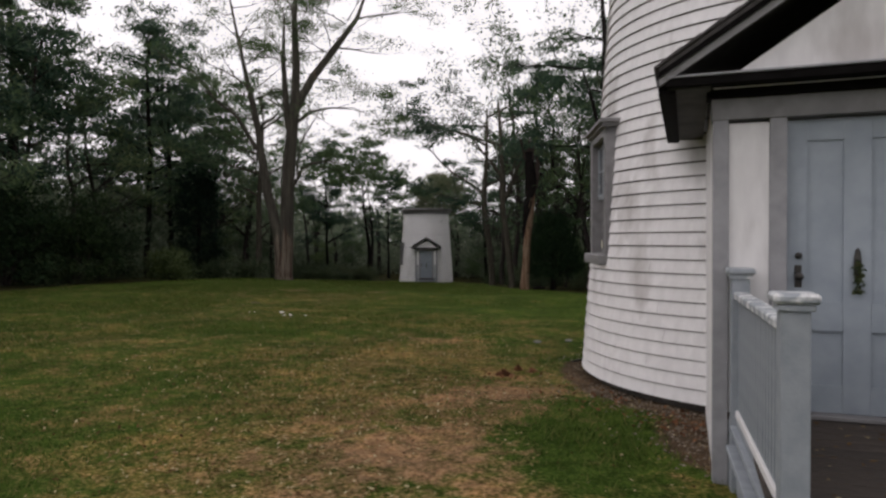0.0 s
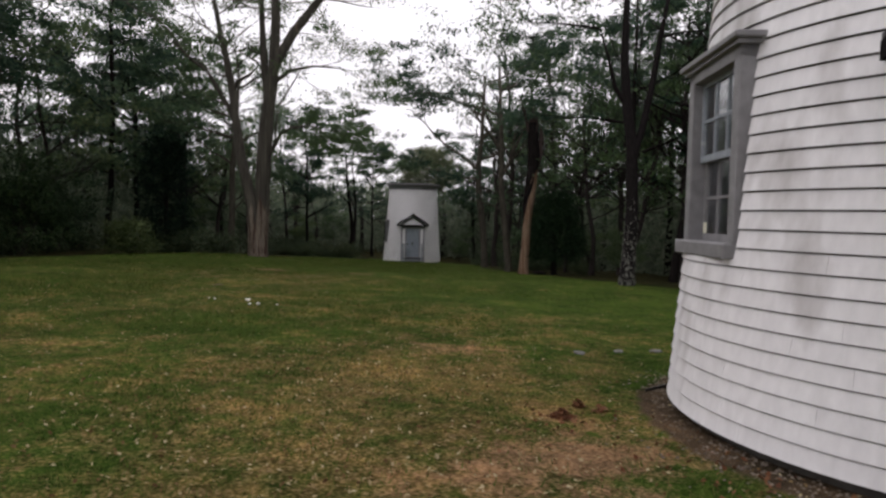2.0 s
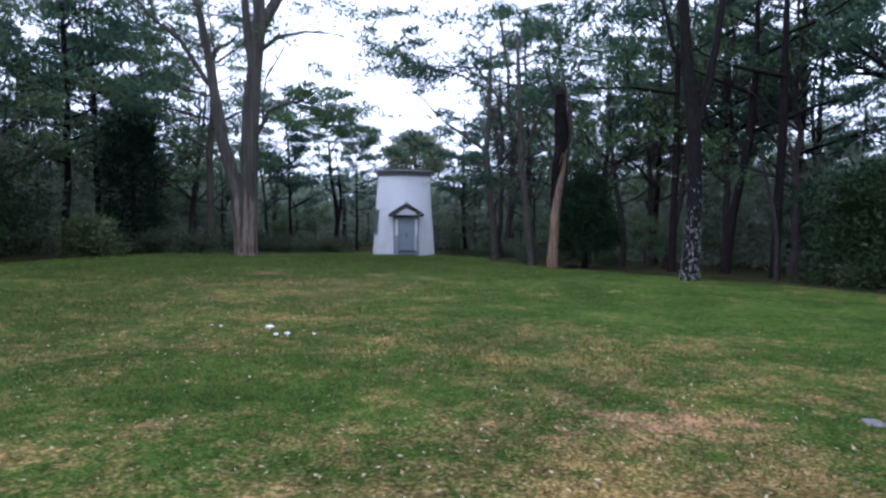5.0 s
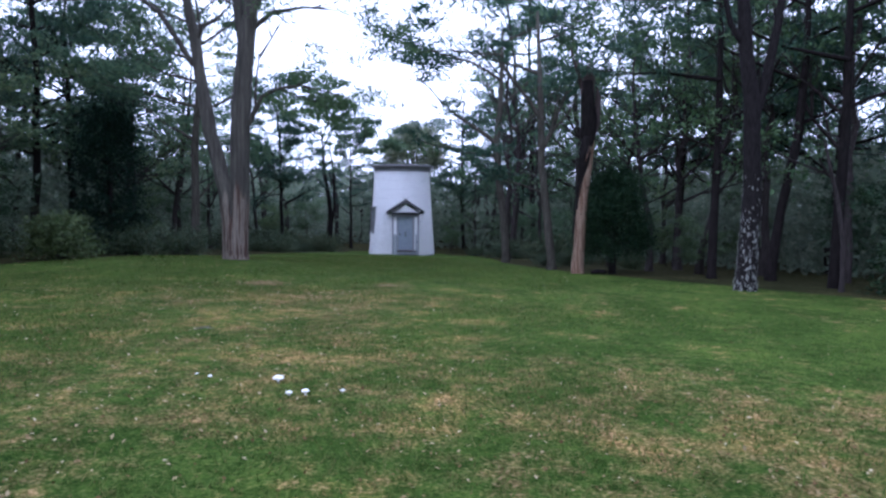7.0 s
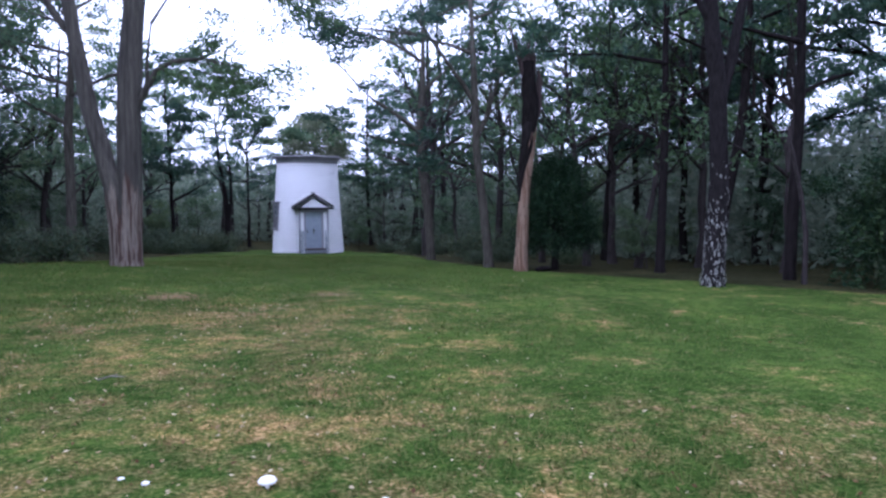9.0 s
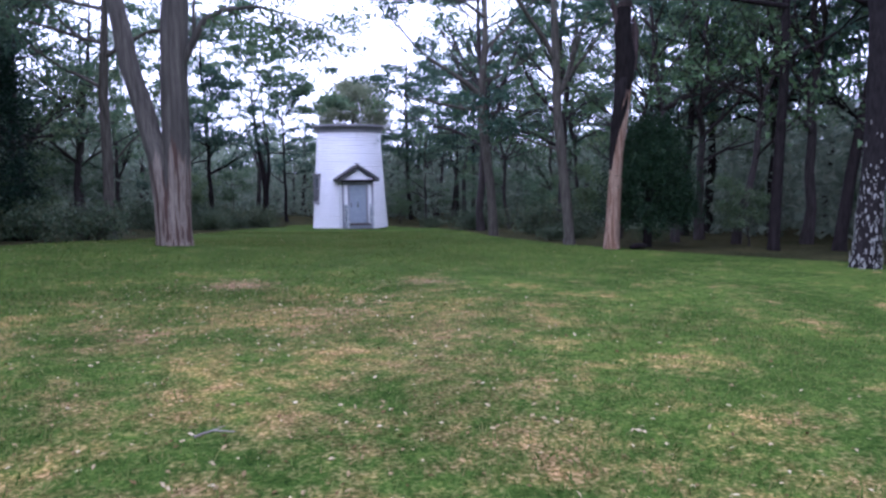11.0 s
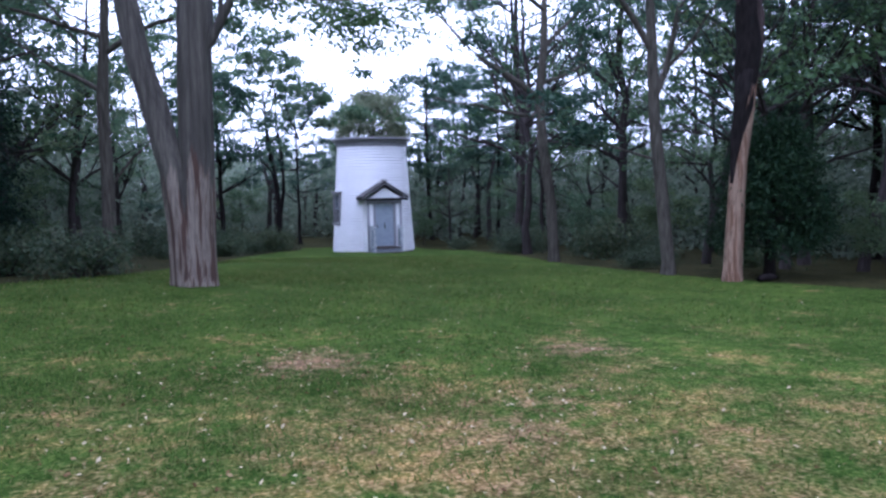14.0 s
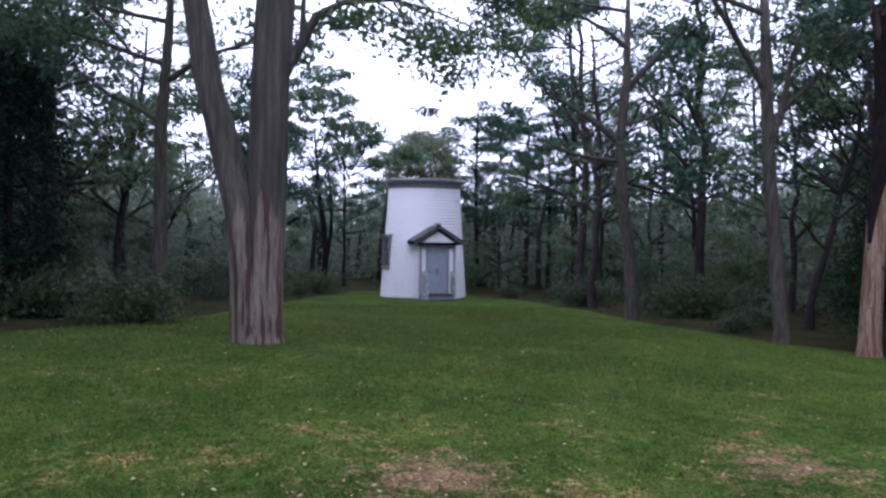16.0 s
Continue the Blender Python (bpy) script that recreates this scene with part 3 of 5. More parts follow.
def porch(tower, d, hw, floor, eave, over, deck_len, radius, paint):
    """A gabled entry with door, set against the tower, and a railed landing before it. Local -y is out of the door."""
    back = -radius + 0.22
    # side walls, floor, front panels
    for s in (-1, 1):
        part("side_wall", boxed(*sorted((s * (hw - 0.012), s * (hw - 0.09))), -d + 0.112, back, -0.12, eave - 0.1), paint, tower, "smooth white porch side wall")
    for s in (-1, 1):
        part("front_panel", boxed(*sorted((s * (hw - 0.088), s * 0.49)), -d + 0.012, -d + 0.06, floor, 2.262), paint, tower, "white boarded panel beside the door")
        part("corner_board", boxed(*sorted((s * hw, s * (hw - 0.094))), -d - 0.012, -d + 0.11, -0.12, eave - 0.25, 0.004), M_CASING, tower, "grey corner board")
        part("door_casing", boxed(*sorted((s * 0.395, s * 0.495)), -d - 0.008, -d + 0.12, floor, 2.30, 0.004), M_CASING, tower, "grey door casing")
    bm = boxed(-hw - 0.01, hw + 0.01, -d - 0.022, -d + 0.12, 2.285, 2.42, 0.004)
    part("frieze", bm, M_TRIM, tower)
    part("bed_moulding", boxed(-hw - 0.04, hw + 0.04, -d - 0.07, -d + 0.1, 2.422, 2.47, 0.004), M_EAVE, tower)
    bm = bmesh.new()
    box(bm, -hw + 0.098, hw - 0.098, -d - 0.03, -d + 0.02, -0.12, floor - 0.02)
    part("porch_base", bm, M_RAIL, tower)
    part("porch_floor", boxed(-hw + 0.09, hw - 0.09, -d - 0.02, back, floor - 0.04, floor), M_DECK, tower)
    # door with four panels, sunk behind its stiles
    door = part("door", boxed(-0.392, 0.392, -d + 0.075, -d + 0.105, floor + 0.03, 2.27), M_DOOR, tower, "blue-grey four-panelled wooden door, shut")
    bm = bmesh.new()
    for x0, x1 in ((-0.391, -0.275), (-0.075, 0.075), (0.275, 0.391)):
        box(bm, x0, x1, -d + 0.058, -d + 0.074, floor + 0.031, 2.269)
    for zz0, zz1 in ((floor + 0.031, floor + 0.20), (0.95, 1.13), (2.14, 2.269)):
        for x0, x1 in ((-0.274, -0.076), (0.076, 0.274)):
            box(bm, x0, x1, -d + 0.059, -d + 0.074, zz0, zz1)
    part("door_frame", bm, M_DOOR, door)
    bm = bmesh.new()
    bmesh.ops.create_uvsphere(bm, u_segments=12, v_segments=8, radius=0.028, matrix=Matrix.Translation((-0.325, -d + 0.015, 1.29)))
    box(bm, -0.345, -0.305, -d + 0.048, -d + 0.056, 1.22, 1.36, 0.003)
    bmesh.ops.create_uvsphere(bm, u_segments=10, v_segments=6, radius=0.022, matrix=Matrix.Translation((-0.325, -d + 0.035, 1.42)))
    part("door_knob", bm, M_METAL, door, "dark iron knob and lock")
    bm = bmesh.new()
    bmesh.ops.create_uvsphere(bm, u_segments=12, v_segments=8, radius=1.0, matrix=Matrix.Translation((0.0, -d + 0.052, 1.36)) @ Matrix.Diagonal((0.022, 0.010, 0.11, 1)))
    part("door_knocker", bm, M_METAL, door)
    bunch = Growth(19)
    stems = np.array([(bunch.rnd.gauss(0, 0.014), -d + 0.035 + bunch.rnd.uniform(-0.012, 0.012), 1.40 - 0.21 * bunch.rnd.random() ** 0.7) for _ in range(130)])
    v, f = blades(bunch.np, stems, 0.018, 0.35, 0.0)
    leaf_mesh("dried_bunch", v, f, M_UNDER, door, "small dried bunch hung on the door")
    part("threshold", boxed(-0.393, 0.393, -d - 0.03, -d + 0.11, floor + 0.001, floor + 0.028, 0.004), M_TRIM, tower)
    # gable
    slope = 0.64
    out = hw + over
    ridge = eave + out * slope
    bm = bmesh.new()
    prism(bm, [(-hw, 2.472), (hw, 2.472), (0, 2.472 + hw * slope + 0.02)], -d - 0.12, -d - 0.08)
    part("tympanum", bm, paint, tower, "plain white gable board")
    bm = bmesh.new()
    box(bm, -out + 0.03, out - 0.03, -d - 0.24, -d + 0.1, 2.472, 2.50)
    box(bm, -out + 0.04, out - 0.04, -d - 0.262, -d - 0.241, 2.472, 2.522)
    part("pediment_cornice", bm, M_EAVE, tower, "dark cornice, shade put into its colour")
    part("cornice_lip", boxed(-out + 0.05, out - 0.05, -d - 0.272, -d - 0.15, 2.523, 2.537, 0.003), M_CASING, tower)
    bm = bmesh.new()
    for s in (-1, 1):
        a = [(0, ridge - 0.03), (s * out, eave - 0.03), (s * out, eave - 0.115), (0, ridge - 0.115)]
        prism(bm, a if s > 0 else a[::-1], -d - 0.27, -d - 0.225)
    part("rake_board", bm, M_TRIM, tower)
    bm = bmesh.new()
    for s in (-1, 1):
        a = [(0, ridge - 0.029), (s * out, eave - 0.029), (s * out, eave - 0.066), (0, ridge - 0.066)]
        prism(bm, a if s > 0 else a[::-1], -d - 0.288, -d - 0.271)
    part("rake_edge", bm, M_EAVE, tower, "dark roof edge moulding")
    rnd = random.Random(5)
    bm = bmesh.new()
    box(bm, -0.055, 0.055, 0.0, 0.2, 0.0, 0.013)
    me = bpy.data.meshes.new("shingle")
    bm.to_mesh(me)
    bm.free()
    me.materials.append(M_SHINGLE)
    length = math.hypot(out, out * slope)
    rows = int(length / 0.13)
    for s in (-1, 1):
        a = [(0, ridge), (s * out, eave), (s * out, eave - 0.028), (0, ridge - 0.028)]
        slab = part("roof_slope", prism(bmesh.new(), a if s > 0 else a[::-1], -d - 0.29, back), M_SHINGLE, tower, "dark weathered shingle roof slope")
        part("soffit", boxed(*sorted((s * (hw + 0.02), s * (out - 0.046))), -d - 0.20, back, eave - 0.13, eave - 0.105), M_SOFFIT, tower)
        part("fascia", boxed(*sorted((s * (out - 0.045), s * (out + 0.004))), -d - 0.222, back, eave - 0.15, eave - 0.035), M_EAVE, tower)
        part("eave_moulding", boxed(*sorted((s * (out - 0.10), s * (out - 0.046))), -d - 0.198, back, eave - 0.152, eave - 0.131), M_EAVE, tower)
        for i in range(rows + 1):
            for j in range(5):
                o = new("shingle", me)
                o.parent = slab
                f = 1.02 - i * 0.13 / length
                o.matrix_basis = Matrix.Translation((s * out * f, -d - 0.255 + 0.117 * j + rnd.uniform(-0.006, 0.006), eave + (1 - f) * out * slope + 0.003)) @ \
                    Matrix.Rotation(s * math.atan(slope), 4, "Y") @ Matrix.Rotation(s * math.pi / 2 + rnd.uniform(-0.03, 0.03), 4, "Z") @ Matrix.Rotation(radians(3), 4, "X")
    # railed landing
    n = int(deck_len / 0.14)
    deck = part("deck_frame", boxed(-hw + 0.185, hw - 0.185, -d - deck_len + 0.02, -d - 0.035, floor - 0.17, floor - 0.03), M_RAIL, tower, "painted deck frame")
    me = None
    for i in range(n):
        y1 = -d - 0.035 - i * deck_len / n
        if me is None:
            bm = boxed(-hw + 0.165, hw - 0.165, -deck_len / n + 0.006, 0, -0.028, 0, 0.003)
            o = part("plank", bm, M_DECK, deck)
            me = o.data
        else:
            o = new("plank", me)
            o.parent = deck
        o.matrix_basis = Matrix.Translation((0, y1, floor))
    railing_x = hw - 0.155
    for s in (-1, 1):
        x = s * railing_x
        swing = Matrix.Translation((x, -d - 0.1, 0)) @ Matrix.Rotation(s * radians(2.6), 4, "Z").inverted() @ Matrix.Translation((-x, d + 0.1, 0))
        rail = part("handrail", boxed(x - 0.042, x + 0.042, -d - deck_len + 0.06, -d - 0.04, floor + 0.74, floor + 0.785, 0.008), M_FLAKED, tower, "flat blue-grey painted handrail, paint flaking white")
        rail.matrix_basis = swing
        part("bottom_rail", boxed(x - 0.03, x + 0.03, -d - deck_len + 0.06, -d - 0.04, floor + 0.005, floor + 0.05, 0.004), M_WHITE, rail)
        m = int(deck_len / 0.085)
        me = None
        for i in range(m):
            y = -d - 0.09 - i * (deck_len - 0.2) / (m - 1)
            if me is None:
                o = part("baluster", boxed(-0.014, 0.014, -0.034, 0.034, 0, 0.69), M_RAIL, rail)
                me = o.data
            else:
                o = new("baluster", me)
                o.parent = rail
            o.matrix_basis = Matrix.Translation((x, y, floor + 0.05))
        for y, low, drop in ((-d - 0.10, -0.15, 0.0), (-d - deck_len, -0.3, 0.03)):
            post = part("newel_post", boxed(x - 0.052, x + 0.052, y - 0.052, y + 0.052, low, floor + 0.865, 0.005), M_FLAKED if paint == M_LITWHITE else M_RAIL, tower)
            bm = boxed(x - 0.066, x + 0.066, y - 0.066, y + 0.066, floor + 0.866, floor + 0.892, 0.004)
            box(bm, x - 0.082, x + 0.082, y - 0.082, y + 0.082, floor + 0.893, floor + 0.935, 0.012)
            part("cap", bm, M_FLAKED, post)
            post.matrix_basis = Matrix.Translation((0, 0, -drop)) @ swing
        part("skirt_board", boxed(x - 0.026, x + 0.026, -d - deck_len + 0.055, -d - 0.155, -0.15, floor + 0.003), M_RAIL, tower).matrix_basis = swing
        part("skirt_ledge", boxed(x - 0.062, x + 0.05, -d - deck_len + 0.056, -d - 0.156, floor - 0.075, floor - 0.045, 0.004), M_RAIL, tower).matrix_basis = swing
        part("skirt_ledge", boxed(x - 0.085, x + 0.05, -d - deck_len + 0.056, -d - 0.156, floor - 0.20, floor - 0.165, 0.004), M_RAIL, tower).matrix_basis = swing
    for i in range(2):
        part("step", boxed(-hw + 0.2, hw - 0.2, -d - deck_len - 0.30 - 0.28 * i, -d - deck_len - 0.005 - 0.28 * i, -0.3, floor - 0.165 * (i + 1), 0.008), M_DECK, tower, "worn wooden step")


def lighthouse(place, base, turn, r0, k, height, win_angle, win_dist, boards, deck_len, floor, label, seed, reach=3.85, hw=0.825, over=0.325, lip=0.0, paint=M_WHITE):
    tower = tagged(new("lighthouse_tower"), label, "lighthouse")
    tower.matrix_basis = Matrix.Translation((*place, base)) @ Matrix.Rotation(radians(turn), 4, "Z")
    z0, pitch = 0.015, 0.132
    rnd = random.Random(seed)
    wa, wz0, wz1 = radians(win_angle), 1.33, 2.79
    steps = 72
    # wall shell with the window's opening left out
    verts, faces = [], []
    zs = [z0, 0.6, wz0, 2.0, wz1 - 0.05, 3.6, 4.4, height]
    for inner in (0.013, 0.14):
        for z in zs:
            for i in range(steps):
                a = wa + 2 * math.pi * (i + 0.5) / steps
                r = r0 - k * z - inner
                verts.append((r * math.cos(a), r * math.sin(a), z))
    q = len(zs) * steps
    for side in (0, 1):
        for j in range(len(zs) - 1):
            for i in range(steps):
                hole = 2 <= j <= 3 and (i <= 1 or i >= steps - 3)
                if hole:
                    continue
                n = (i + 1) % steps
                f = (side * q + j * steps + i, side * q + j * steps + n, side * q + (j + 1) * steps + n, side * q + (j + 1) * steps + i)
                faces.append(f if not side else f[::-1])
    # Dark shell behind the gaps paints the shadow lines between courses
    wall = raw("wall", verts, faces, M_GAPSHADE, tower, "white clapboard wall, stained grey in places", True)
    clapboards(wall, z0, height, r0, k, pitch, (wa - 0.275, wa + 0.275, wz0 - 0.03, wz1), boards, rnd, paint)
    v, f = lathe([(r0 - 0.1, -0.35), (r0 - 0.1, z0 + 0.01)], 48)
    raw("foundation", v, f, M_GAPSHADE, tower, "dark foundation, shade put into its colour", True)
    v, f = lathe([(0.001, 0.02), (r0 - 0.1, 0.02)], 36)
    raw("inner_floor", v, f, M_DECK, tower)
    rt = r0 - k * height
    v, f = lathe([(rt - 0.1, height - 0.12), (rt + 0.06, height - 0.12), (rt + 0.06, height), (rt + 0.10, height + 0.02), (rt + 0.10 + lip * 0.5, height + 0.13), (rt + 0.19 + lip, height + 0.17),
                  (rt + 0.20 + lip, height + 0.25), (rt + 0.17 + lip, height + 0.27)], 72)
    raw("cornice", v, f, M_TRIM, tower, "moulded grey cornice under a flat roof")
    v, f = lathe([(rt + 0.175 + lip, height + 0.262), (0.3, height + 0.33), (0.001, height + 0.335)], 60)
    raw("roof", v, f, M_ROOFTOP, tower)
    sash_window(tower, wa, win_dist, wz0, wz1)
    porch(tower, reach, hw, floor, 2.59, over, deck_len, r0 - k * 2.2, paint)
    return tower


near_tower = lighthouse(NEAR, 0.0, -19.45, 2.185, 0.072, 5.25, 195.9, 2.04, 7, 1.75, 0.41, "round white clapboard lighthouse with gabled entry beside the lawn", 3)
far_tower = lighthouse(FAR, -1.50, 2.3, 1.97, 0.068, 5.03, 190.0, 1.83, 1, 0.8, 0.41, "squat white clapboard lighthouse without lantern before woods", 4, 3.3, 0.76, 0.25, 0.07, M_LITWHITE)
part("note_card", boxed(-0.372, -0.30, 0.106, 0.110, 1.42, 1.51), M_PAPER, [c for c in near_tower.children if c.name.startswith("window_1")][0], "small pale card on the sill")


# ---- trees ----
def finish(g, name, bark, leaf, per, size, label, category="tree", flat=0.45, aspect=0.55, level=0.5, corners=3):
    t = tagged(new(name), label, category)
    raw("trunk", g.v, g.f, bark, t, "", True)
    v, f = g.leaves(per, size, flat, aspect, level, corners)
    if len(f):
        leaf_mesh("crown", v, f, leaf, t)
    return t


def trunk_path(g, height, r, lean=0.0, wander=0.12, n=10):
    pts, rad = [], []
    x = y = 0.0
    aim = g.rnd.uniform(0, 6.28)
    for i in range(n + 1):
        f = i / n
        pts.append((x, y, height * f - (0.15 if i == 0 else 0)))
        rad.append(r * (1 - 0.72 * f) * (1.35 if i == 0 else 1.0))
        x += g.rnd.uniform(-wander, wander) + lean * height / n * math.cos(aim)
        y += g.rnd.uniform(-wander, wander) + lean * height / n * math.sin(aim)
    return pts, rad


def oak(seed, height):
    g = Growth(seed)
    pts, rad = trunk_path(g, height * 0.82, height * 0.011 + 0.02, 0.06, 0.16)
    g.tube(pts, rad, 9, 0.08)
    for i in range(14):
        k = g.rnd.randint(3, 10)
        a = g.rnd.uniform(0, 6.28)
        up = g.rnd.uniform(0.25, 0.9)
        g.limb(pts[k], (math.cos(a), math.sin(a), up), height * g.rnd.uniform(0.2, 0.34), rad[k] * 0.6, 2, 0.05, 0.8, 3, 5, 0.6, 0.62)
    return finish(g, "oak_tree", M_BARK, M_OAKLEAF, 38, 0.094, "slender scrub oak with open layered dull green crown", flat=0.35)


def locust(seed, height):
    g = Growth(seed)
    pts, rad = trunk_path(g, height * 0.75, height * 0.010 + 0.02, 0.1, 0.2)
    g.tube(pts, rad, 9, 0.08)
    for i in range(12):
        k = g.rnd.randint(3, 10)
        a = g.rnd.uniform(0, 6.28)
        g.limb(pts[k], (math.cos(a), math.sin(a), g.rnd.uniform(0.3, 1.3)), height * g.rnd.uniform(0.22, 0.36), rad[k] * 0.62, 2, 0.0, 0.7, 3, 5, 0.6, 0.5)
    return finish(g, "locust_tree", M_BARK, M_LOCUSTLEAF, 34, 0.075, "thin bare-limbed locust with sparse pale green leaves", flat=0.4)


def pine(seed, height):
    g = Growth(seed)
    pts, rad = trunk_path(g, height, height * 0.011 + 0.03, 0.03, 0.1, 14)
    g.tube(pts, rad, 9, 0.1)
    for i in range(26):
        k = g.rnd.randint(4, 14)
        f = k / 14
        a = g.rnd.uniform(0, 6.28)
        g.limb(pts[k], (math.cos(a), math.sin(a), g.rnd.uniform(0.0, 0.45)), height * (0.30 - 0.18 * f) * g.rnd.uniform(0.7, 1.2), rad[k] * 0.45 + 0.01, 1, -0.05, 0.7, 5, 5, 0.62, 0.9)
    return finish(g, "pine_tree", M_PINEBARK, M_NEEDLE, 66, 0.13, "dark pitch pine with flat tufts of needles", flat=0.32, aspect=0.3, level=0.2)


def young_tree(seed, height):
    g = Growth(seed)
    pts, rad = trunk_path(g, height * 0.9, 0.06, 0.05, 0.12)
    g.tube(pts, rad, 6)
    for i in range(14):
        k = g.rnd.randint(2, 10)
        a = g.rnd.uniform(0, 6.28)
        g.limb(pts[k], (math.cos(a), math.sin(a), g.rnd.uniform(0.2, 0.7)), height * 0.28, rad[k] * 0.6, 1, 0.0, 0.8, 4, 4, 0.6, 1.0)
    return finish(g, "young_tree", M_BARK, M_OAKLEAF, 60, 0.10, "young understorey tree with leaves down to the ground", flat=0.5)


def shrub(seed, height, width, leaf, label, per=60, size=0.055):
    g = Growth(seed)
    for i in range(16):
        a = g.rnd.uniform(0, 6.28)
        w = g.rnd.uniform(0.1, 1.0)
        g.limb((0.1 * math.cos(a), 0.1 * math.sin(a), -0.05), (math.cos(a) * width * w, math.sin(a) * width * w, height), math.hypot(height, width * w) * 0.75, 0.025, 1, 0.05, 0.9, 4, 4, 0.42, 1.0)
    for i in range(26):
        a, w = g.rnd.uniform(0, 6.28), math.sqrt(g.rnd.random())
        g.clumps.append((Vector((math.cos(a) * w * width, math.sin(a) * w * width, height * g.rnd.uniform(0.08, 0.9) * (1.05 - 0.5 * w))), 0.5))
    return finish(g, "shrub", M_BARK, leaf, per, size, label, "shrub", flat=0.7)


def cedar(seed, height, width, leaf, name="cedar_bush", label="dense dark cedar bush", foot=0.2, dome=0.6, size=0.065):
    g = Growth(seed)
    g.tube([(0, 0, -0.15), (0.03, 0, height * 0.5), (0, 0.02, height * 0.95)], [0.13, 0.09, 0.02], 7)
    for i in range(330):
        f = g.rnd.uniform(foot, 1.0)
        a = g.rnd.uniform(0, 6.28)
        w = width * math.sin(math.pi * min(1.0, 0.22 + 0.74 * f)) ** dome * g.rnd.uniform(0.55, 1.0)
        tip = Vector((math.cos(a) * w, math.sin(a) * w, height * f))
        if i % 3 == 0:
            g.tube([(0, 0, height * f * 0.9), tuple(tip)], [0.02, 0.006], 4)
        g.clumps.append((tip, 0.40 * g.rnd.uniform(0.7, 1.2)))
    return finish(g, name, M_PINEBARK, leaf, 64, size, label, "shrub", flat=0.8, aspect=0.4)


def stand(ob, x, y, turn=0.0, size=1.0, tall=None):
    ob.matrix_basis = spot(x, y, turn, size, tall)
    return ob


def spot(x, y, turn=0.0, size=1.0, tall=None):
    return Matrix.Translation((x, y, gz(x, y) - 0.03)) @ Matrix.Rotation(turn, 4, "Z") @ Matrix.Diagonal((size, size, tall or size, 1))


# The twin-stemmed old tree on the lawn, its foot stripped of bark
def furrowed(g, pts, radii, sides, seed, flare=0.0):
    """A stout trunk with deep upright furrows in its bark and ribs running into the roots."""
    pts = [Vector(p) for p in pts]
    path, rad = [], []
    for p, q, r0, r1 in zip(pts, pts[1:], radii, radii[1:]):
        n = max(2, int((q - p).length / 0.14))
        for i in range(n):
            path.append(p.lerp(q, i / n))
            rad.append(r0 + (r1 - r0) * i / n)
    path.append(pts[-1])
    rad.append(radii[-1])
    base = len(g.v)
    for i, (p, r) in enumerate(zip(path, rad)):
        low = max(0.0, 1.0 - p.z / 0.9)
        for k in range(sides):
            a = 2 * math.pi * k / sides
            c, sn = math.cos(a), math.sin(a)
            ridge = noise.noise(Vector((c * 5.5 + seed, sn * 5.5, p.z * 0.9))) * 0.10 + noise.noise(Vector((c * 2.0, sn * 2.0 + seed, p.z * 0.45))) * 0.13
            root = flare * low * (0.5 + 0.5 * math.cos(a * 5 + seed)) * 0.35
            rr = r * (1 + ridge + root)
            g.v.append((p.x + rr * c, p.y + rr * sn, p.z))
        if i:
            for k in range(sides):
                n = (k + 1) % sides
                g.f.append((base + (i - 1) * sides + k, base + (i - 1) * sides + n, base + i * sides + n, base + i * sides + k))
    g.f.append(tuple(base + (len(path) - 1) * sides + k for k in range(sides)))


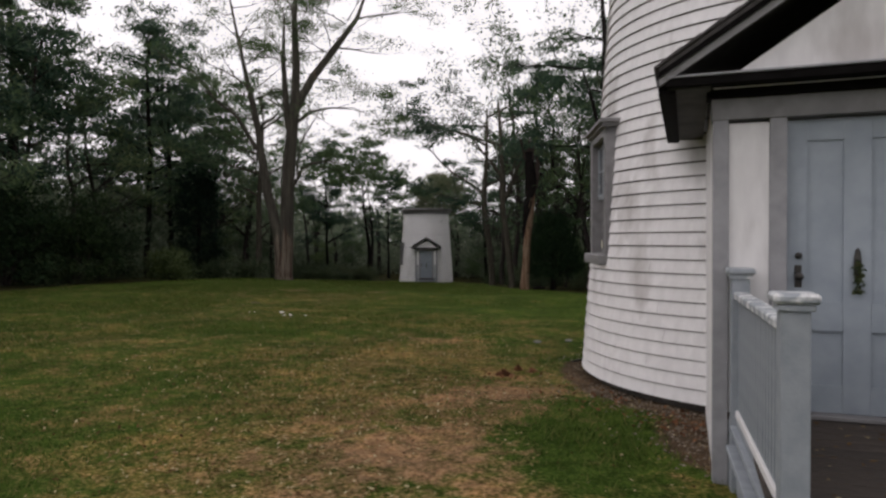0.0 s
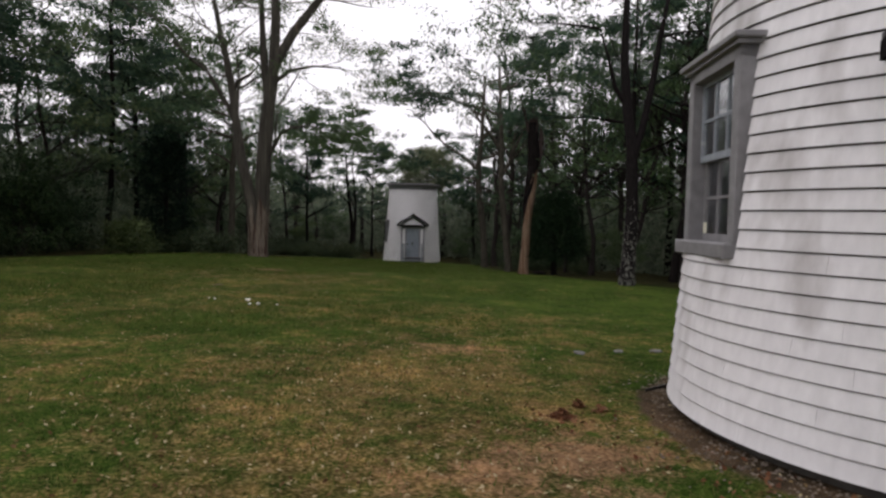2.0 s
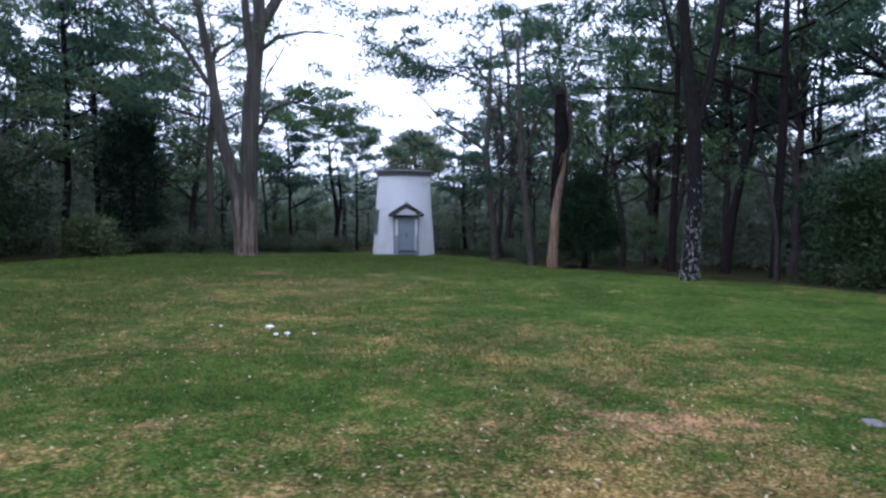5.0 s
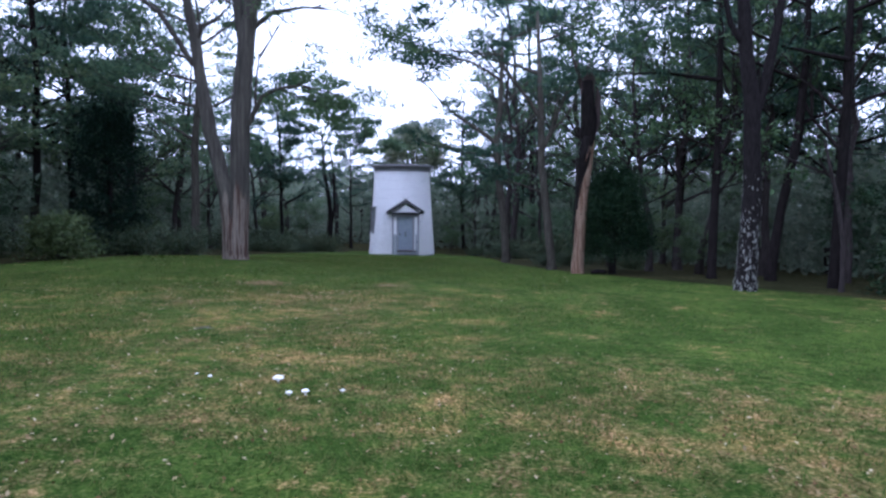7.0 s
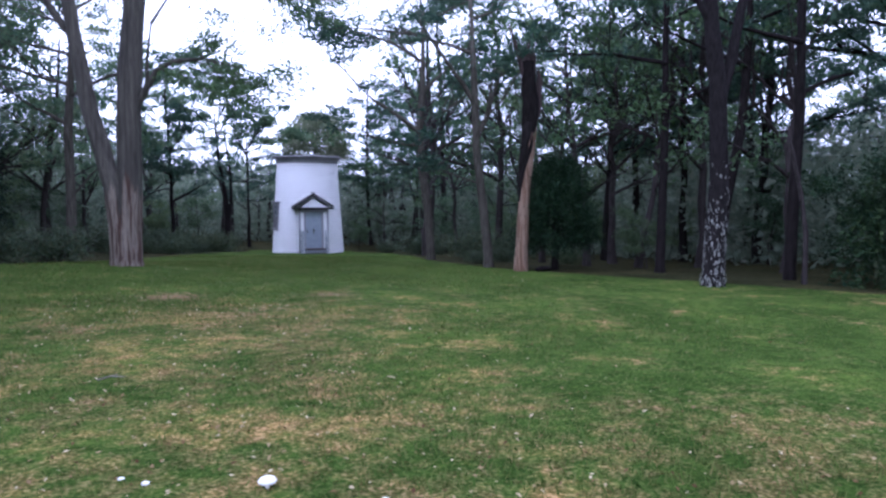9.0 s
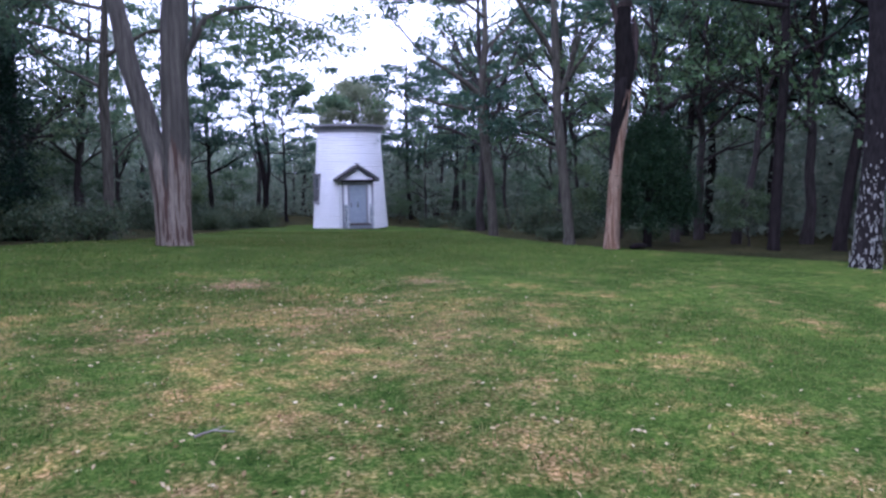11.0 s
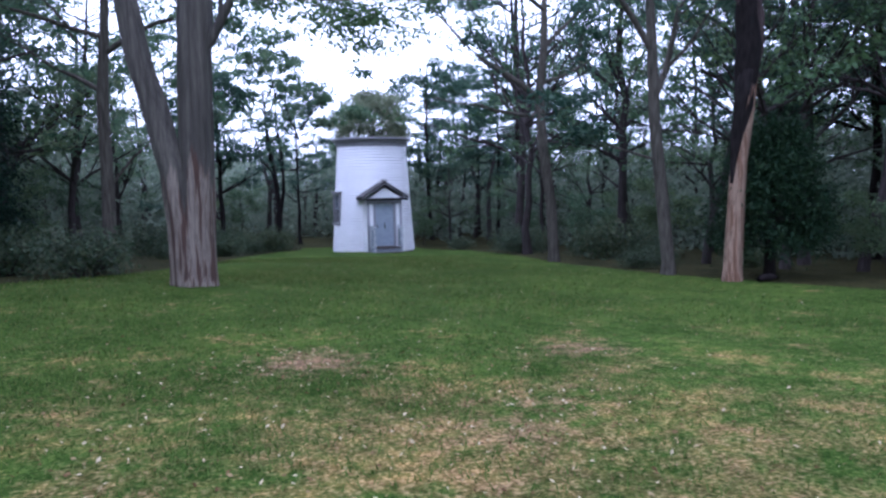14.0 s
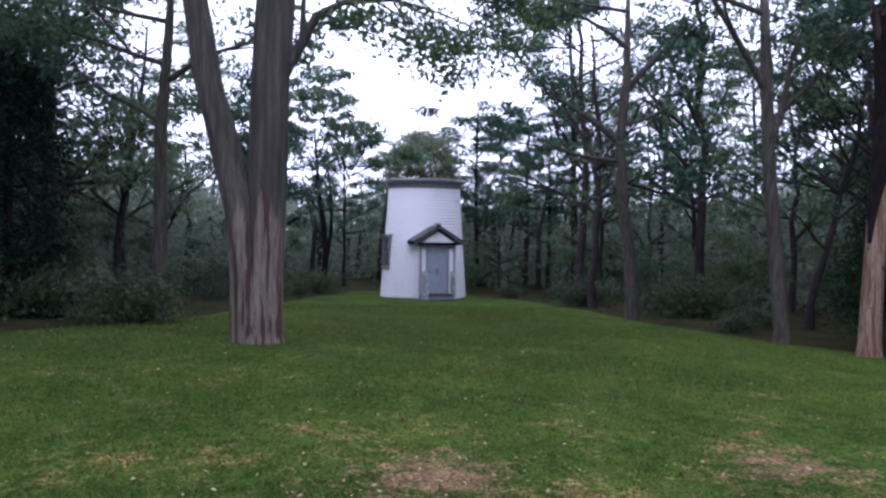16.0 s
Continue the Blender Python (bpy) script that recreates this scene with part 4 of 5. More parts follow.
def twin_tree():
    g = Growth(21)
    furrowed(g, [(0.02, 0, -0.15), (0.03, 0, 0.25), (0.07, 0, 0.9), (0.11, 0, 1.8), (0.14, 0, 2.8), (0.16, 0, 3.9), (0.22, 0.02, 4.9), (0.36, 0.05, 6.4), (0.5, 0.05, 7.4)],
             [0.33, 0.30, 0.275, 0.26, 0.255, 0.26, 0.26, 0.24, 0.21], 44, 3.0, 0.7)
    furrowed(g, [(-0.10, -0.05, -0.1), (-0.15, -0.06, 1.0), (-0.24, -0.05, 1.9), (-0.47, 0.0, 2.9), (-0.69, 0.03, 3.7), (-0.9, 0.08, 4.9), (-1.0, 0.1, 5.5), (-1.1, 0.1, 6.4), (-1.3, 0.05, 7.4), (-1.45, 0.0, 8.2)],
             [0.25, 0.22, 0.20, 0.20, 0.185, 0.175, 0.165, 0.15, 0.13, 0.11], 36, 9.0, 0.4)
    g.tube([(-1.45, 0.0, 8.1), (-1.9, 0.0, 10.2), (-2.3, 0.1, 12.0)], [0.11, 0.07, 0.04], 9, 0.07)
    g.tube([(0.5, 0.05, 7.3), (1.2, 0.1, 8.6), (2.2, 0.1, 9.9), (3.1, 0.3, 11.2), (3.6, 0.3, 12.6)], [0.19, 0.17, 0.14, 0.09, 0.04], 9, 0.06)
    g.tube([(0.48, 0.05, 7.3), (0.55, 0.0, 9.0), (0.5, -0.1, 11.0), (0.6, -0.1, 13.0)], [0.20, 0.17, 0.12, 0.05], 9, 0.06)
    g.tube([(0.3, 0.05, 5.9), (0.1, 0.1, 7.4), (-0.05, 0.2, 9.4), (0.0, 0.2, 11.4)], [0.16, 0.14, 0.10, 0.04], 8, 0.06)
    g.tube([(-1.1, 0.1, 6.2), (-0.85, 0.0, 6.7), (-0.4, -0.1, 6.9), (-0.05, -0.1, 7.3)], [0.09, 0.08, 0.06, 0.03], 7)
    g.tube([(-1.15, 0.1, 5.6), (-2.0, 0.0, 7.0), (-2.8, 0.0, 7.6), (-3.7, -0.2, 8.8)], [0.09, 0.07, 0.05, 0.02], 7)
    g.tube([(0.25, 0.0, 3.75), (0.5, -0.05, 4.15), (0.8, 0.0, 4.75), (1.2, 0.05, 5.0), (1.9, 0.1, 5.1), (2.6, 0.1, 4.95)], [0.10, 0.085, 0.07, 0.055, 0.035, 0.015], 8, 0.05)
    g.tube([(0.6, -0.05, 4.35), (0.62, -0.1, 5.0), (0.75, -0.2, 5.8)], [0.05, 0.035, 0.02], 6)
    g.tube([(0.4, 0.05, 6.6), (1.1, 0.2, 7.2), (2.0, 0.3, 7.4), (3.0, 0.2, 7.3)], [0.09, 0.07, 0.04, 0.015], 7)
    for p, w, n in (((3.1, 0.3, 11.2), (1, 0, 0.3), 2.4), ((2.2, 0.1, 9.9), (1, 0.2, 0.1), 2.2), ((0.5, -0.1, 11.0), (-0.5, 0.5, 1), 2.4), ((-2.3, 0.1, 12.0), (-0.5, 0, 0.6), 2.2),
                    ((-3.7, -0.2, 8.8), (-0.8, 0.1, 0.3), 2.0), ((-1.5, 0, 8.2), (-0.8, -0.4, 0.5), 2.6), ((-1.9, 0, 10.2), (0.3, 0.5, 0.6), 2.2), ((0.75, -0.2, 5.8), (0.3, 0, 0.8), 1.4),
                    ((0.1, 0.2, 9.4), (-0.5, 0.5, 0.6), 2.0), ((3.4, 0.3, 12.0), (0.3, 0.2, 1), 2.0), ((-2.8, 0, 7.6), (-0.6, 0.5, 0.2), 1.8),
                    ((-1.2, 0.1, 6.8), (-0.9, 0.5, 0.4), 2.4), ((-1.0, 0.1, 5.6), (-0.9, 0.7, 0.3), 2.0), ((-0.1, 0.1, 7.4), (-0.8, 0.3, 0.5), 1.8), ((-2.0, 0, 7.0), (-0.7, -0.5, 0.5), 2.0), ((-1.4, 0, 8.0), (0.7, 0.4, 0.7), 1.8)):
        g.limb(p, w, n, 0.045, 2, 0.0, 0.8, 3, 5, 0.55, 0.7)
    for line in (((-1.3, 0.05, 7.4), (-2.3, 0.1, 12.0)), ((0.5, 0.05, 7.4), (3.6, 0.3, 12.6)), ((0.5, 0.05, 8.0), (0.6, -0.1, 13.0)), ((0.1, 0.1, 7.4), (0.0, 0.2, 11.4))):
        for i in range(7):
            p, a = Vector(line[0]).lerp(Vector(line[1]), g.rnd.uniform(0.05, 1.0)), g.rnd.uniform(0, 6.28)
            g.limb(p, (math.cos(a), math.sin(a), g.rnd.uniform(0.0, 0.7)), g.rnd.uniform(1.3, 2.3), 0.03, 2, 0.08, 0.8, 3, 4, 0.5, 0.8)
    for p, w, n in (((1.2, 0.05, 5.0), (1, 0.3, -0.35), 1.4), ((0.9, 0.0, 4.8), (1, -0.3, -0.35), 1.2), ((1.9, 0.1, 5.1), (1, -0.2, -0.5), 1.4), ((1.9, 0.1, 5.1), (0.8, 0.4, -0.6), 1.2), ((2.6, 0.1, 4.95), (1, 0.1, -0.3), 1.2),
                    ((1.4, 0.05, 5.0), (0.6, -0.5, 0.2), 1.2), ((1.6, 0.05, 5.05), (0.7, 0.5, -0.2), 1.2), ((2.0, 0.3, 7.4), (1, -0.3, -0.2), 1.8), ((1.1, 0.2, 7.2), (0.8, 0.5, -0.3), 1.8), ((3.0, 0.2, 7.3), (1, 0.2, -0.2), 1.4), ((2.2, 0.3, 7.4), (0.8, 0.4, 0.3), 1.5), ((1.2, 0.1, 8.6), (1, -0.3, -0.3), 2.4)):
        g.limb(p, w, n, 0.022, 2, 0.15, 0.8, 3, 5, 0.5, 1.0)
    return finish(g, "twin_stemmed_tree", M_TWIN, M_LOCUSTLEAF, 42, 0.046, "old twin-stemmed grey tree, bark stripped from its foot", flat=0.35, corners=4)


stand(twin_tree(), -6.92, 27.97)


def snag():
    g = Growth(31)
    g.tube([(0, 0, -0.15), (0.0, 0, 0.3), (0.05, 0, 1.2), (0.1, 0, 2.4), (0.22, 0.0, 3.4), (0.26, 0, 4.4), (0.2, 0.0, 5.3), (0.22, 0, 6.0), (0.3, 0.03, 6.25)],
           [0.24, 0.185, 0.165, 0.16, 0.175, 0.2, 0.185, 0.17, 0.05], 12, 0.09)
    g.tube([(0.26, 0, 3.9), (0.48, 0.05, 4.6), (0.56, 0.08, 5.4), (0.5, 0.08, 5.75)], [0.10, 0.12, 0.09, 0.02], 8, 0.2)
    for x, y, z, r in ((0.16, 0.03, 6.45, 0.07), (0.3, -0.04, 6.35, 0.06), (0.24, 0.08, 6.55, 0.04)):
        g.tube([(x, y, 5.6), (x, y, 6.05), (x + 0.02, y, z)], [0.08, r, 0.008], 6, 0.25)
    g.tube([(0.1, 0, 5.4), (-0.1, 0.1, 6.2), (-0.35, 0.1, 6.9)], [0.09, 0.06, 0.02], 7, 0.1)
    t = finish(g, "dead_snag", M_SNAG, M_LOCUSTLEAF, 1, 0.05, "broken dead trunk with pale bare wood below dark bark", "dead tree")
    k = Growth(32)
    k.tube([(0.22, 0, 3.95), (0.25, 0, 4.3), (0.25, 0, 4.7), (0.19, 0.0, 5.3), (0.21, 0, 5.9)], [0.19, 0.235, 0.245, 0.22, 0.19], 12, 0.1)
    k.tube([(-0.06, -0.03, 2.0), (-0.03, -0.05, 2.5), (0.05, -0.05, 3.0), (0.14, -0.04, 3.5), (0.2, 0, 4.2)], [0.03, 0.08, 0.12, 0.16, 0.2], 12, 0.3)
    raw("bark", k.v, k.f, M_PINEBARK, t, "dark bark still clinging to the upper trunk", True)
    return t


stand(snag(), 3.35, 28.2)


def lichen_tree():
    g = Growth(41)
    path = [(0, 0, -0.15), (0.0, 0, 0.25), (0.05, 0, 1.2), (0.08, 0, 2.4), (0.04, 0.0, 3.6), (0.0, 0.0, 4.4), (-0.2, 0, 5.6), (-0.32, 0, 7.0), (-0.3, 0.1, 9.0), (-0.5, 0.1, 11.5)]
    g.tube(path, [0.29, 0.235, 0.215, 0.205, 0.19, 0.18, 0.155, 0.135, 0.10, 0.045], 12, 0.08)
    g.tube([(0.05, 0, 4.1), (0.3, 0.0, 4.9), (0.55, 0.0, 6.2), (0.8, 0.1, 7.8), (1.2, 0.1, 10.2)], [0.13, 0.12, 0.10, 0.08, 0.03], 9, 0.08)
    g.tube([(-0.2, 0, 5.6), (-0.6, 0.0, 6.2), (-0.8, 0, 7.0), (-1.1, 0.1, 8.0)], [0.08, 0.07, 0.05, 0.02], 7)
    for p, w in (((1.2, 0.1, 10.2), (0.5, 0, 0.6)), ((-0.5, 0.1, 11.5), (-0.5, 0, 0.5)), ((-1.1, 0.1, 8.0), (-1, 0.2, 0.4)), ((0.8, 0.1, 7.8), (1, 0.4, 0.3)), ((-0.3, 0.1, 9), (-0.6, 0.8, 0.3))):
        g.limb(p, w, 2.4, 0.05, 2, 0, 0.8, 3, 5, 0.6, 0.8)
    t = finish(g, "lichen_spotted_tree", M_LICHEN, M_OAKLEAF, 26, 0.085, "dark forked tree with white lichen patches on its foot", flat=0.4)
    rnd = random.Random(8)
    v, f = [], []
    for _ in range(520):
        z = abs(rnd.gauss(0.0, 1.1))
        if z > 3.0:
            continue
        a, r = rnd.uniform(0, 6.28), (0.262 if z < 0.3 else 0.228) * (1 - 0.02 * z)
        cx = 0.04 * min(z, 2)
        w, h = rnd.uniform(0.005, 0.020), rnd.uniform(0.012, 0.065)
        b = len(v)
        for i in range(7):
            t2 = 2 * math.pi * i / 7
            da = w * math.cos(t2) * rnd.uniform(0.6, 1.2) / r
            v.append((cx + (r + 0.006) * math.cos(a + da), (r + 0.006) * math.sin(a + da), z + h * math.sin(t2) * rnd.uniform(0.7, 1.2)))
        v.append((cx + (r + 0.014) * math.cos(a), (r + 0.014) * math.sin(a), z))
        f += [(b + i, b + (i + 1) % 7, b + 7) for i in range(7)]
    raw("lichen", v, f, M_LICHENPATCH, t, "pale lichen patches", True, "stuff")
    return t


stand(lichen_tree(), 5.9, 23.1)


# Forked pines and thin trees along the edges of the lawn
def edge_tree(seed, path, radii, limbs, leaf, bark, label, per=24, size=0.085, name="edge_tree"):
    g = Growth(seed)
    g.tube(path, radii, 10, 0.07)
    for p, w, n, r in limbs:
        g.limb(p, w, n, r, 2, 0.0, 0.75, 3, 6, 0.6, 0.85)
    return finish(g, name, bark, leaf, per, size, label, flat=0.32, aspect=0.3 if leaf == M_NEEDLE else 0.55)


t = edge_tree(51, [(0, 0, -0.15), (0, 0, 0.3), (-0.1, 0, 1.8), (-0.35, 0, 3.6), (-0.45, 0, 5.0), (-0.3, 0, 6.5), (-0.25, 0.1, 9.5)], [0.22, 0.17, 0.16, 0.15, 0.14, 0.11, 0.05],
              [((-0.45, 0, 4.9), (-0.75, 0, 0.7), 4.2, 0.10), ((-0.4, 0, 4.4), (-1, 0.2, 0.25), 3.4, 0.07), ((-0.3, 0, 6.4), (0.6, 0.3, 0.8), 3.6, 0.08), ((-0.3, 0, 7.5), (-0.9, -0.3, 0.35), 3.6, 0.07),
               ((-0.28, 0, 8.5), (-1.0, 0, 0.2), 3.8, 0.06), ((-0.25, 0, 9), (0.9, 0.3, 0.4), 3.0, 0.05), ((-0.3, 0, 5.4), (0.9, -0.2, 0.3), 2.6, 0.06)],
              M_NEEDLE, M_GREYBARK, "forked pine with spreading limbs at the lawn edge", 60, 0.13)
stand(t, 2.4, 35.4)
t = edge_tree(52, [(0, 0, -0.15), (0, 0, 0.3), (-0.2, 0, 2.0), (-0.4, 0, 3.6), (-0.42, 0.1, 5.2), (-0.6, 0.1, 8.5)], [0.21, 0.15, 0.135, 0.125, 0.11, 0.05],
              [((-0.4, 0, 4.0), (0.55, 0, 0.8), 3.6, 0.09), ((-0.42, 0.1, 5.0), (-0.6, 0.2, 0.8), 3.4, 0.08), ((-0.5, 0.1, 6.5), (-0.9, 0, 0.4), 3.0, 0.06), ((-0.55, 0.1, 7.5), (0.8, 0.4, 0.5), 2.8, 0.05), ((-0.3, 0, 2.6), (-0.9, 0.1, 0.25), 1.6, 0.035)],
              M_NEEDLE, M_GREYBARK, "thin leaning grey tree at the lawn edge", 44, 0.13)
stand(t, 2.95, 29.9)
t = edge_tree(53, [(0, 0, -0.15), (0, 0, 0.3), (0.1, 0, 1.8), (0.0, 0, 3.0), (-0.3, 0, 4.8), (-0.5, 0, 7.4)], [0.22, 0.17, 0.15, 0.13, 0.10, 0.04],
              [((0.08, 0, 1.4), (0.35, 0, 1.0), 5.6, 0.11), ((-0.1, 0, 3.6), (-0.7, 0.1, 0.8), 3.0, 0.06), ((-0.4, 0, 6.0), (0.3, 0.3, 0.9), 2.6, 0.05), ((-0.3, 0, 5.0), (0.8, 0.1, 0.6), 2.6, 0.05), ((-0.45, 0, 6.8), (-0.8, 0, 0.5), 2.4, 0.04),
               ((-0.45, 0, 6.6), (0.1, 0.2, 1), 2.8, 0.05), ((-0.35, 0, 5.6), (-0.9, 0.3, 0.4), 2.4, 0.04), ((1.3, 0, 5.6), (0.6, 0.2, 0.8), 2.4, 0.05), ((1.3, 0, 5.4), (0.9, -0.3, 0.3), 2.0, 0.04), ((1.2, 0, 5.2), (-0.2, -0.4, 1), 2.6, 0.05)],
              M_OAKLEAF, M_PINEBARK, "dark double-stemmed oak beyond the lawn", 62, 0.12)
stand(t, -6.2, 51.0, 0.0, 1.0, 1.08)
t = edge_tree(54, [(0, 0, -0.15), (0, 0, 0.3), (0.05, 0, 2.0), (0.05, 0, 4.0), (0.2, 0, 6.0), (0.3, 0, 8.0)], [0.2, 0.155, 0.14, 0.125, 0.1, 0.05],
              [((0.05, 0, 2.0), (0.6, 0, 0.7), 1.9, 0.05), ((0.05, 0, 4.2), (-0.8, 0.2, 0.5), 3.0, 0.07), ((0.1, 0, 5.0), (0.8, -0.2, 0.5), 3.0, 0.07), ((0.25, 0, 7.0), (-0.4, 0.5, 0.7), 2.6, 0.05), ((0.15, 0, 5.4), (-0.9, -0.3, 0.3), 3.4, 0.06),
               ((0.22, 0, 6.3), (-0.8, 0.5, 0.35), 3.6, 0.06), ((0.28, 0, 7.6), (0.7, -0.4, 0.5), 3.0, 0.05), ((0.3, 0, 8.0), (-0.3, -0.2, 1.0), 2.6, 0.05)],
              M_OAKLEAF, M_GREYBARK, "rough-barked oak at the wood's edge", 60, 0.09)
stand(t, -9.5, 33.0)
for i, (x, y, lean, s) in enumerate([(8.7, 26.7, 0.55, 0.78), (7.0, 26.9, 0.05, 0.68), (8.9, 24.2, 0.1, 0.72)]):
    t = edge_tree(60 + i, [(0, 0, -0.15), (0, 0, 0.3), (lean * 0.4, 0, 2.0), (lean * 1.2, 0, 4.2), (lean * 1.6, 0.1, 6.5), (lean * 1.6, 0.1, 10.5)], [0.26 * s, 0.2 * s, 0.18 * s, 0.17 * s, 0.13 * s, 0.04],
                  [((lean * 1.3, 0, 4.6), (0.9, 0.2, 0.4), 3.4, 0.07), ((lean * 1.5, 0, 5.8), (-0.9, 0.2, 0.3), 3.2, 0.07), ((lean * 1.6, 0.1, 7.0), (0.6, -0.7, 0.3), 3.2, 0.06), ((lean * 1.6, 0.1, 8.0), (-0.5, 0.7, 0.35), 3.0, 0.05), ((lean * 1.6, 0.1, 9.2), (0.5, 0.5, 0.5), 2.6, 0.05)],
                  M_NEEDLE, M_PINEBARK, "dark-barked pine at the wood's edge", 50, 0.13)
    stand(t, x, y)

# A thin dead tree leaning among the eastern pines
g = Growth(66)
g.tube([(0, 0, -0.15), (0.02, 0, 0.4), (0.0, 0, 1.2), (-0.14, 0.03, 2.1), (-0.38, 0.05, 3.0), (-0.55, 0.05, 3.6)], [0.08, 0.06, 0.055, 0.05, 0.04, 0.015], 8, 0.1)
stand(finish(g, "dead_tree", M_BARK, M_LOCUSTLEAF, 1, 0.05, "thin bare dead tree leaning at the wood's edge", "dead tree"), 8.3, 23.1)

# Bushes at the lawn's edge
stand(cedar(71, 5.5, 1.2, M_CEDAR, "ivy_clad_trunk", "broad dead trunk wholly clad in dark ivy", 0.02, 0.3), -12.9, 34.1)
stand(cedar(72, 3.2, 1.15, M_SHRUB, foot=0.22, dome=0.55, size=0.055), 4.62, 28.7)
s1 = stand(shrub(73, 1.1, 1.0, M_LIGHTSHRUB, "low shrub with light yellow-green leaves", 60, 0.06), -11.9, 28.3, 0.0, 0.9)
s2 = stand(shrub(74, 2.9, 1.7, M_SHRUB, "broad dark shrub at the wood's edge", 90, 0.06), -14.0, 24.6)
s3 = stand(shrub(75, 2.2, 1.5, M_SHRUB, "dense rounded shrub at the wood's edge", 90, 0.06), 10.3, 21.4)
s4 = stand(shrub(76, 0.7, 0.95, M_UNDER, "low undergrowth at the wood's edge", 34, 0.05), -9.6, 31.5)
for x, y, a, s in [(10.8, 20.2, 1.0, 1.15), (10.6, 22.6, 2.0, 1.1), (12.4, 19.0, 3.0, 1.3), (12.0, 21.5, 4.0, 1.35), (13.5, 17.2, 0.5, 1.3)]:
    copy_thing(s3, spot(x, y, a, s))
for x, y, a, s in [(-15.2, 22.5, 1.0, 1.1), (-16.2, 25.5, 2.0, 1.2), (-14.6, 27.6, 4.0, 0.8), (-17.0, 20.0, 5.0, 1.2), (-15.8, 17.0, 2.0, 1.2)]:
    copy_thing(s2, spot(x, y, a, s))

# The woods: a few grown kinds, set out again and again
kinds = {
    "oak": [oak(101, 10.5), oak(102, 11.5), oak(103, 9.5)],
    "pine": [pine(111, 12.5), pine(112, 11.0), pine(113, 13.5)],
    "locust": [locust(121, 11.5), locust(122, 10.5)],
    "young": [young_tree(131, 5.2), young_tree(132, 4.4)],
}
placed = [(-7.05, 28.0), (3.35, 28.2), (5.9, 23.1), (2.4, 35.4), (2.95, 29.9), (-6.2, 51.0), (-9.5, 33.0), (8.7, 26.7), (7.0, 26.9), (8.9, 24.2), (-13.1, 34.1), (4.62, 28.7)]
used = set()
rnd = random.Random(77)


def before_ivy(x, y):
    """Open ground from which the ivy-clad trunk is seen."""
    return 16 < y < 34 and abs(x + 13.1 - (34.1 - y) * 0.40) < 2.6


def plant(kind, x, y, size):
    proto = kinds[kind][rnd.randrange(len(kinds[kind]))]
    turn = rnd.uniform(0, 6.28)
    tall = size * rnd.uniform(0.92, 1.1)
    placed.append((x, y))
    if proto.name not in used:
        used.add(proto.name)
        return stand(proto, x, y, turn, size, tall)
    return copy_thing(proto, spot(x, y, turn, size, tall))


def wood_mix(x, y, deep):
    """Which trees grow where, and how tall: low behind the far tower, tall pines to the east."""
    if y > 47 and -17 < x < 6:
        return rnd.choice(["oak", "pine", "young", "oak", "locust"]), rnd.uniform(0.5, 0.72)
    if x > 1.5:
        return rnd.choice(["pine", "locust", "oak", "locust", "locust", "pine"]), rnd.uniform(0.85, 1.12)
    return rnd.choice(["oak", "pine", "locust", "pine", "pine", "oak"]), rnd.uniform(0.72, 1.0)


for x, y, s in [(-16.8, 29.5, 0.92), (-17.0, 26.0, 0.95), (-18.0, 21.0, 1.0), (-12.6, 35.8, 0.9), (-17.0, 32.0, 0.95), (-20.5, 24.5, 1.0), (-12.6, 41.0, 1.05), (-15.8, 43.5, 1.1), (-19.0, 39.5, 1.1), (-10.2, 47.5, 0.85), (-23.0, 35.0, 1.1), (-13.0, 48.5, 0.95)]:
    plant("oak", x, y, s)
for x, y, s in [(-16.0, 38.0, 1.05), (-18.8, 28.6, 1.3), (-16.0, 35.0, 1.3), (-13.8, 38.4, 1.3), (-22.5, 28.6, 1.35), (-16.6, 23.3, 1.15), (-19.0, 24.2, 1.25), (-22.5, 22.0, 1.3), (-18.5, 43.5, 1.4), (-14.0, 45.8, 1.3)]:
    plant("pine" if x < -15.5 else "oak", x, y, s * 0.86)
for x, y, s in [(3.4, 40.5, 1.25), (4.6, 45.0, 1.3), (6.2, 38.5, 1.15)]:
    plant("locust", x, y, s)
for x, y, s in [(6.6, 30.6, 0.9), (7.9, 29.6, 0.95), (8.2, 31.8, 0.9), (9.9, 29.2, 1.0), (6.0, 33.0, 0.9), (10.9, 26.6, 0.95)]:
    plant("locust", x, y, s)
for x, y, s in [(12.2, 33.5, 1.05), (9.4, 34.6, 1.0), (13.6, 31.0, 1.2), (12.4, 37.5, 1.2), (16.5, 28.0, 1.2)]:
    plant("pine", x, y, s)


def round_oak():
    """A broad oak with a close domed crown."""
    g = Growth(58)
    g.tube([(0, 0, -0.2), (0.05, 0, 2.0), (0.0, 0, 4.5), (0.1, 0, 7.0)], [0.24, 0.18, 0.15, 0.05], 9, 0.07)
    for i in range(150):
        a, f, w = g.rnd.uniform(0, 6.28), g.rnd.uniform(0, 1), g.rnd.uniform(0.5, 1.0)
        r = 2.35 * math.sqrt(max(0.05, 1 - (1.35 * f - 0.45) ** 2)) * w
        tip = Vector((r * math.cos(a), r * math.sin(a), 5.6 + 3.4 * f * (0.75 + 0.25 * w)))
        if i % 5 == 0:
            g.tube([(0.0, 0, 4.2 + 2.4 * f), tuple(tip)], [0.05, 0.012], 4)
        g.clumps.append((tip, 0.55 * g.rnd.uniform(0.8, 1.3)))
    # The crown's pale leaf colour carries the haze of distance
    return finish(g, "round_oak", M_BARK, M_HAZYLEAF, 80, 0.10, "round-crowned dull green oak behind the far tower", flat=0.6)


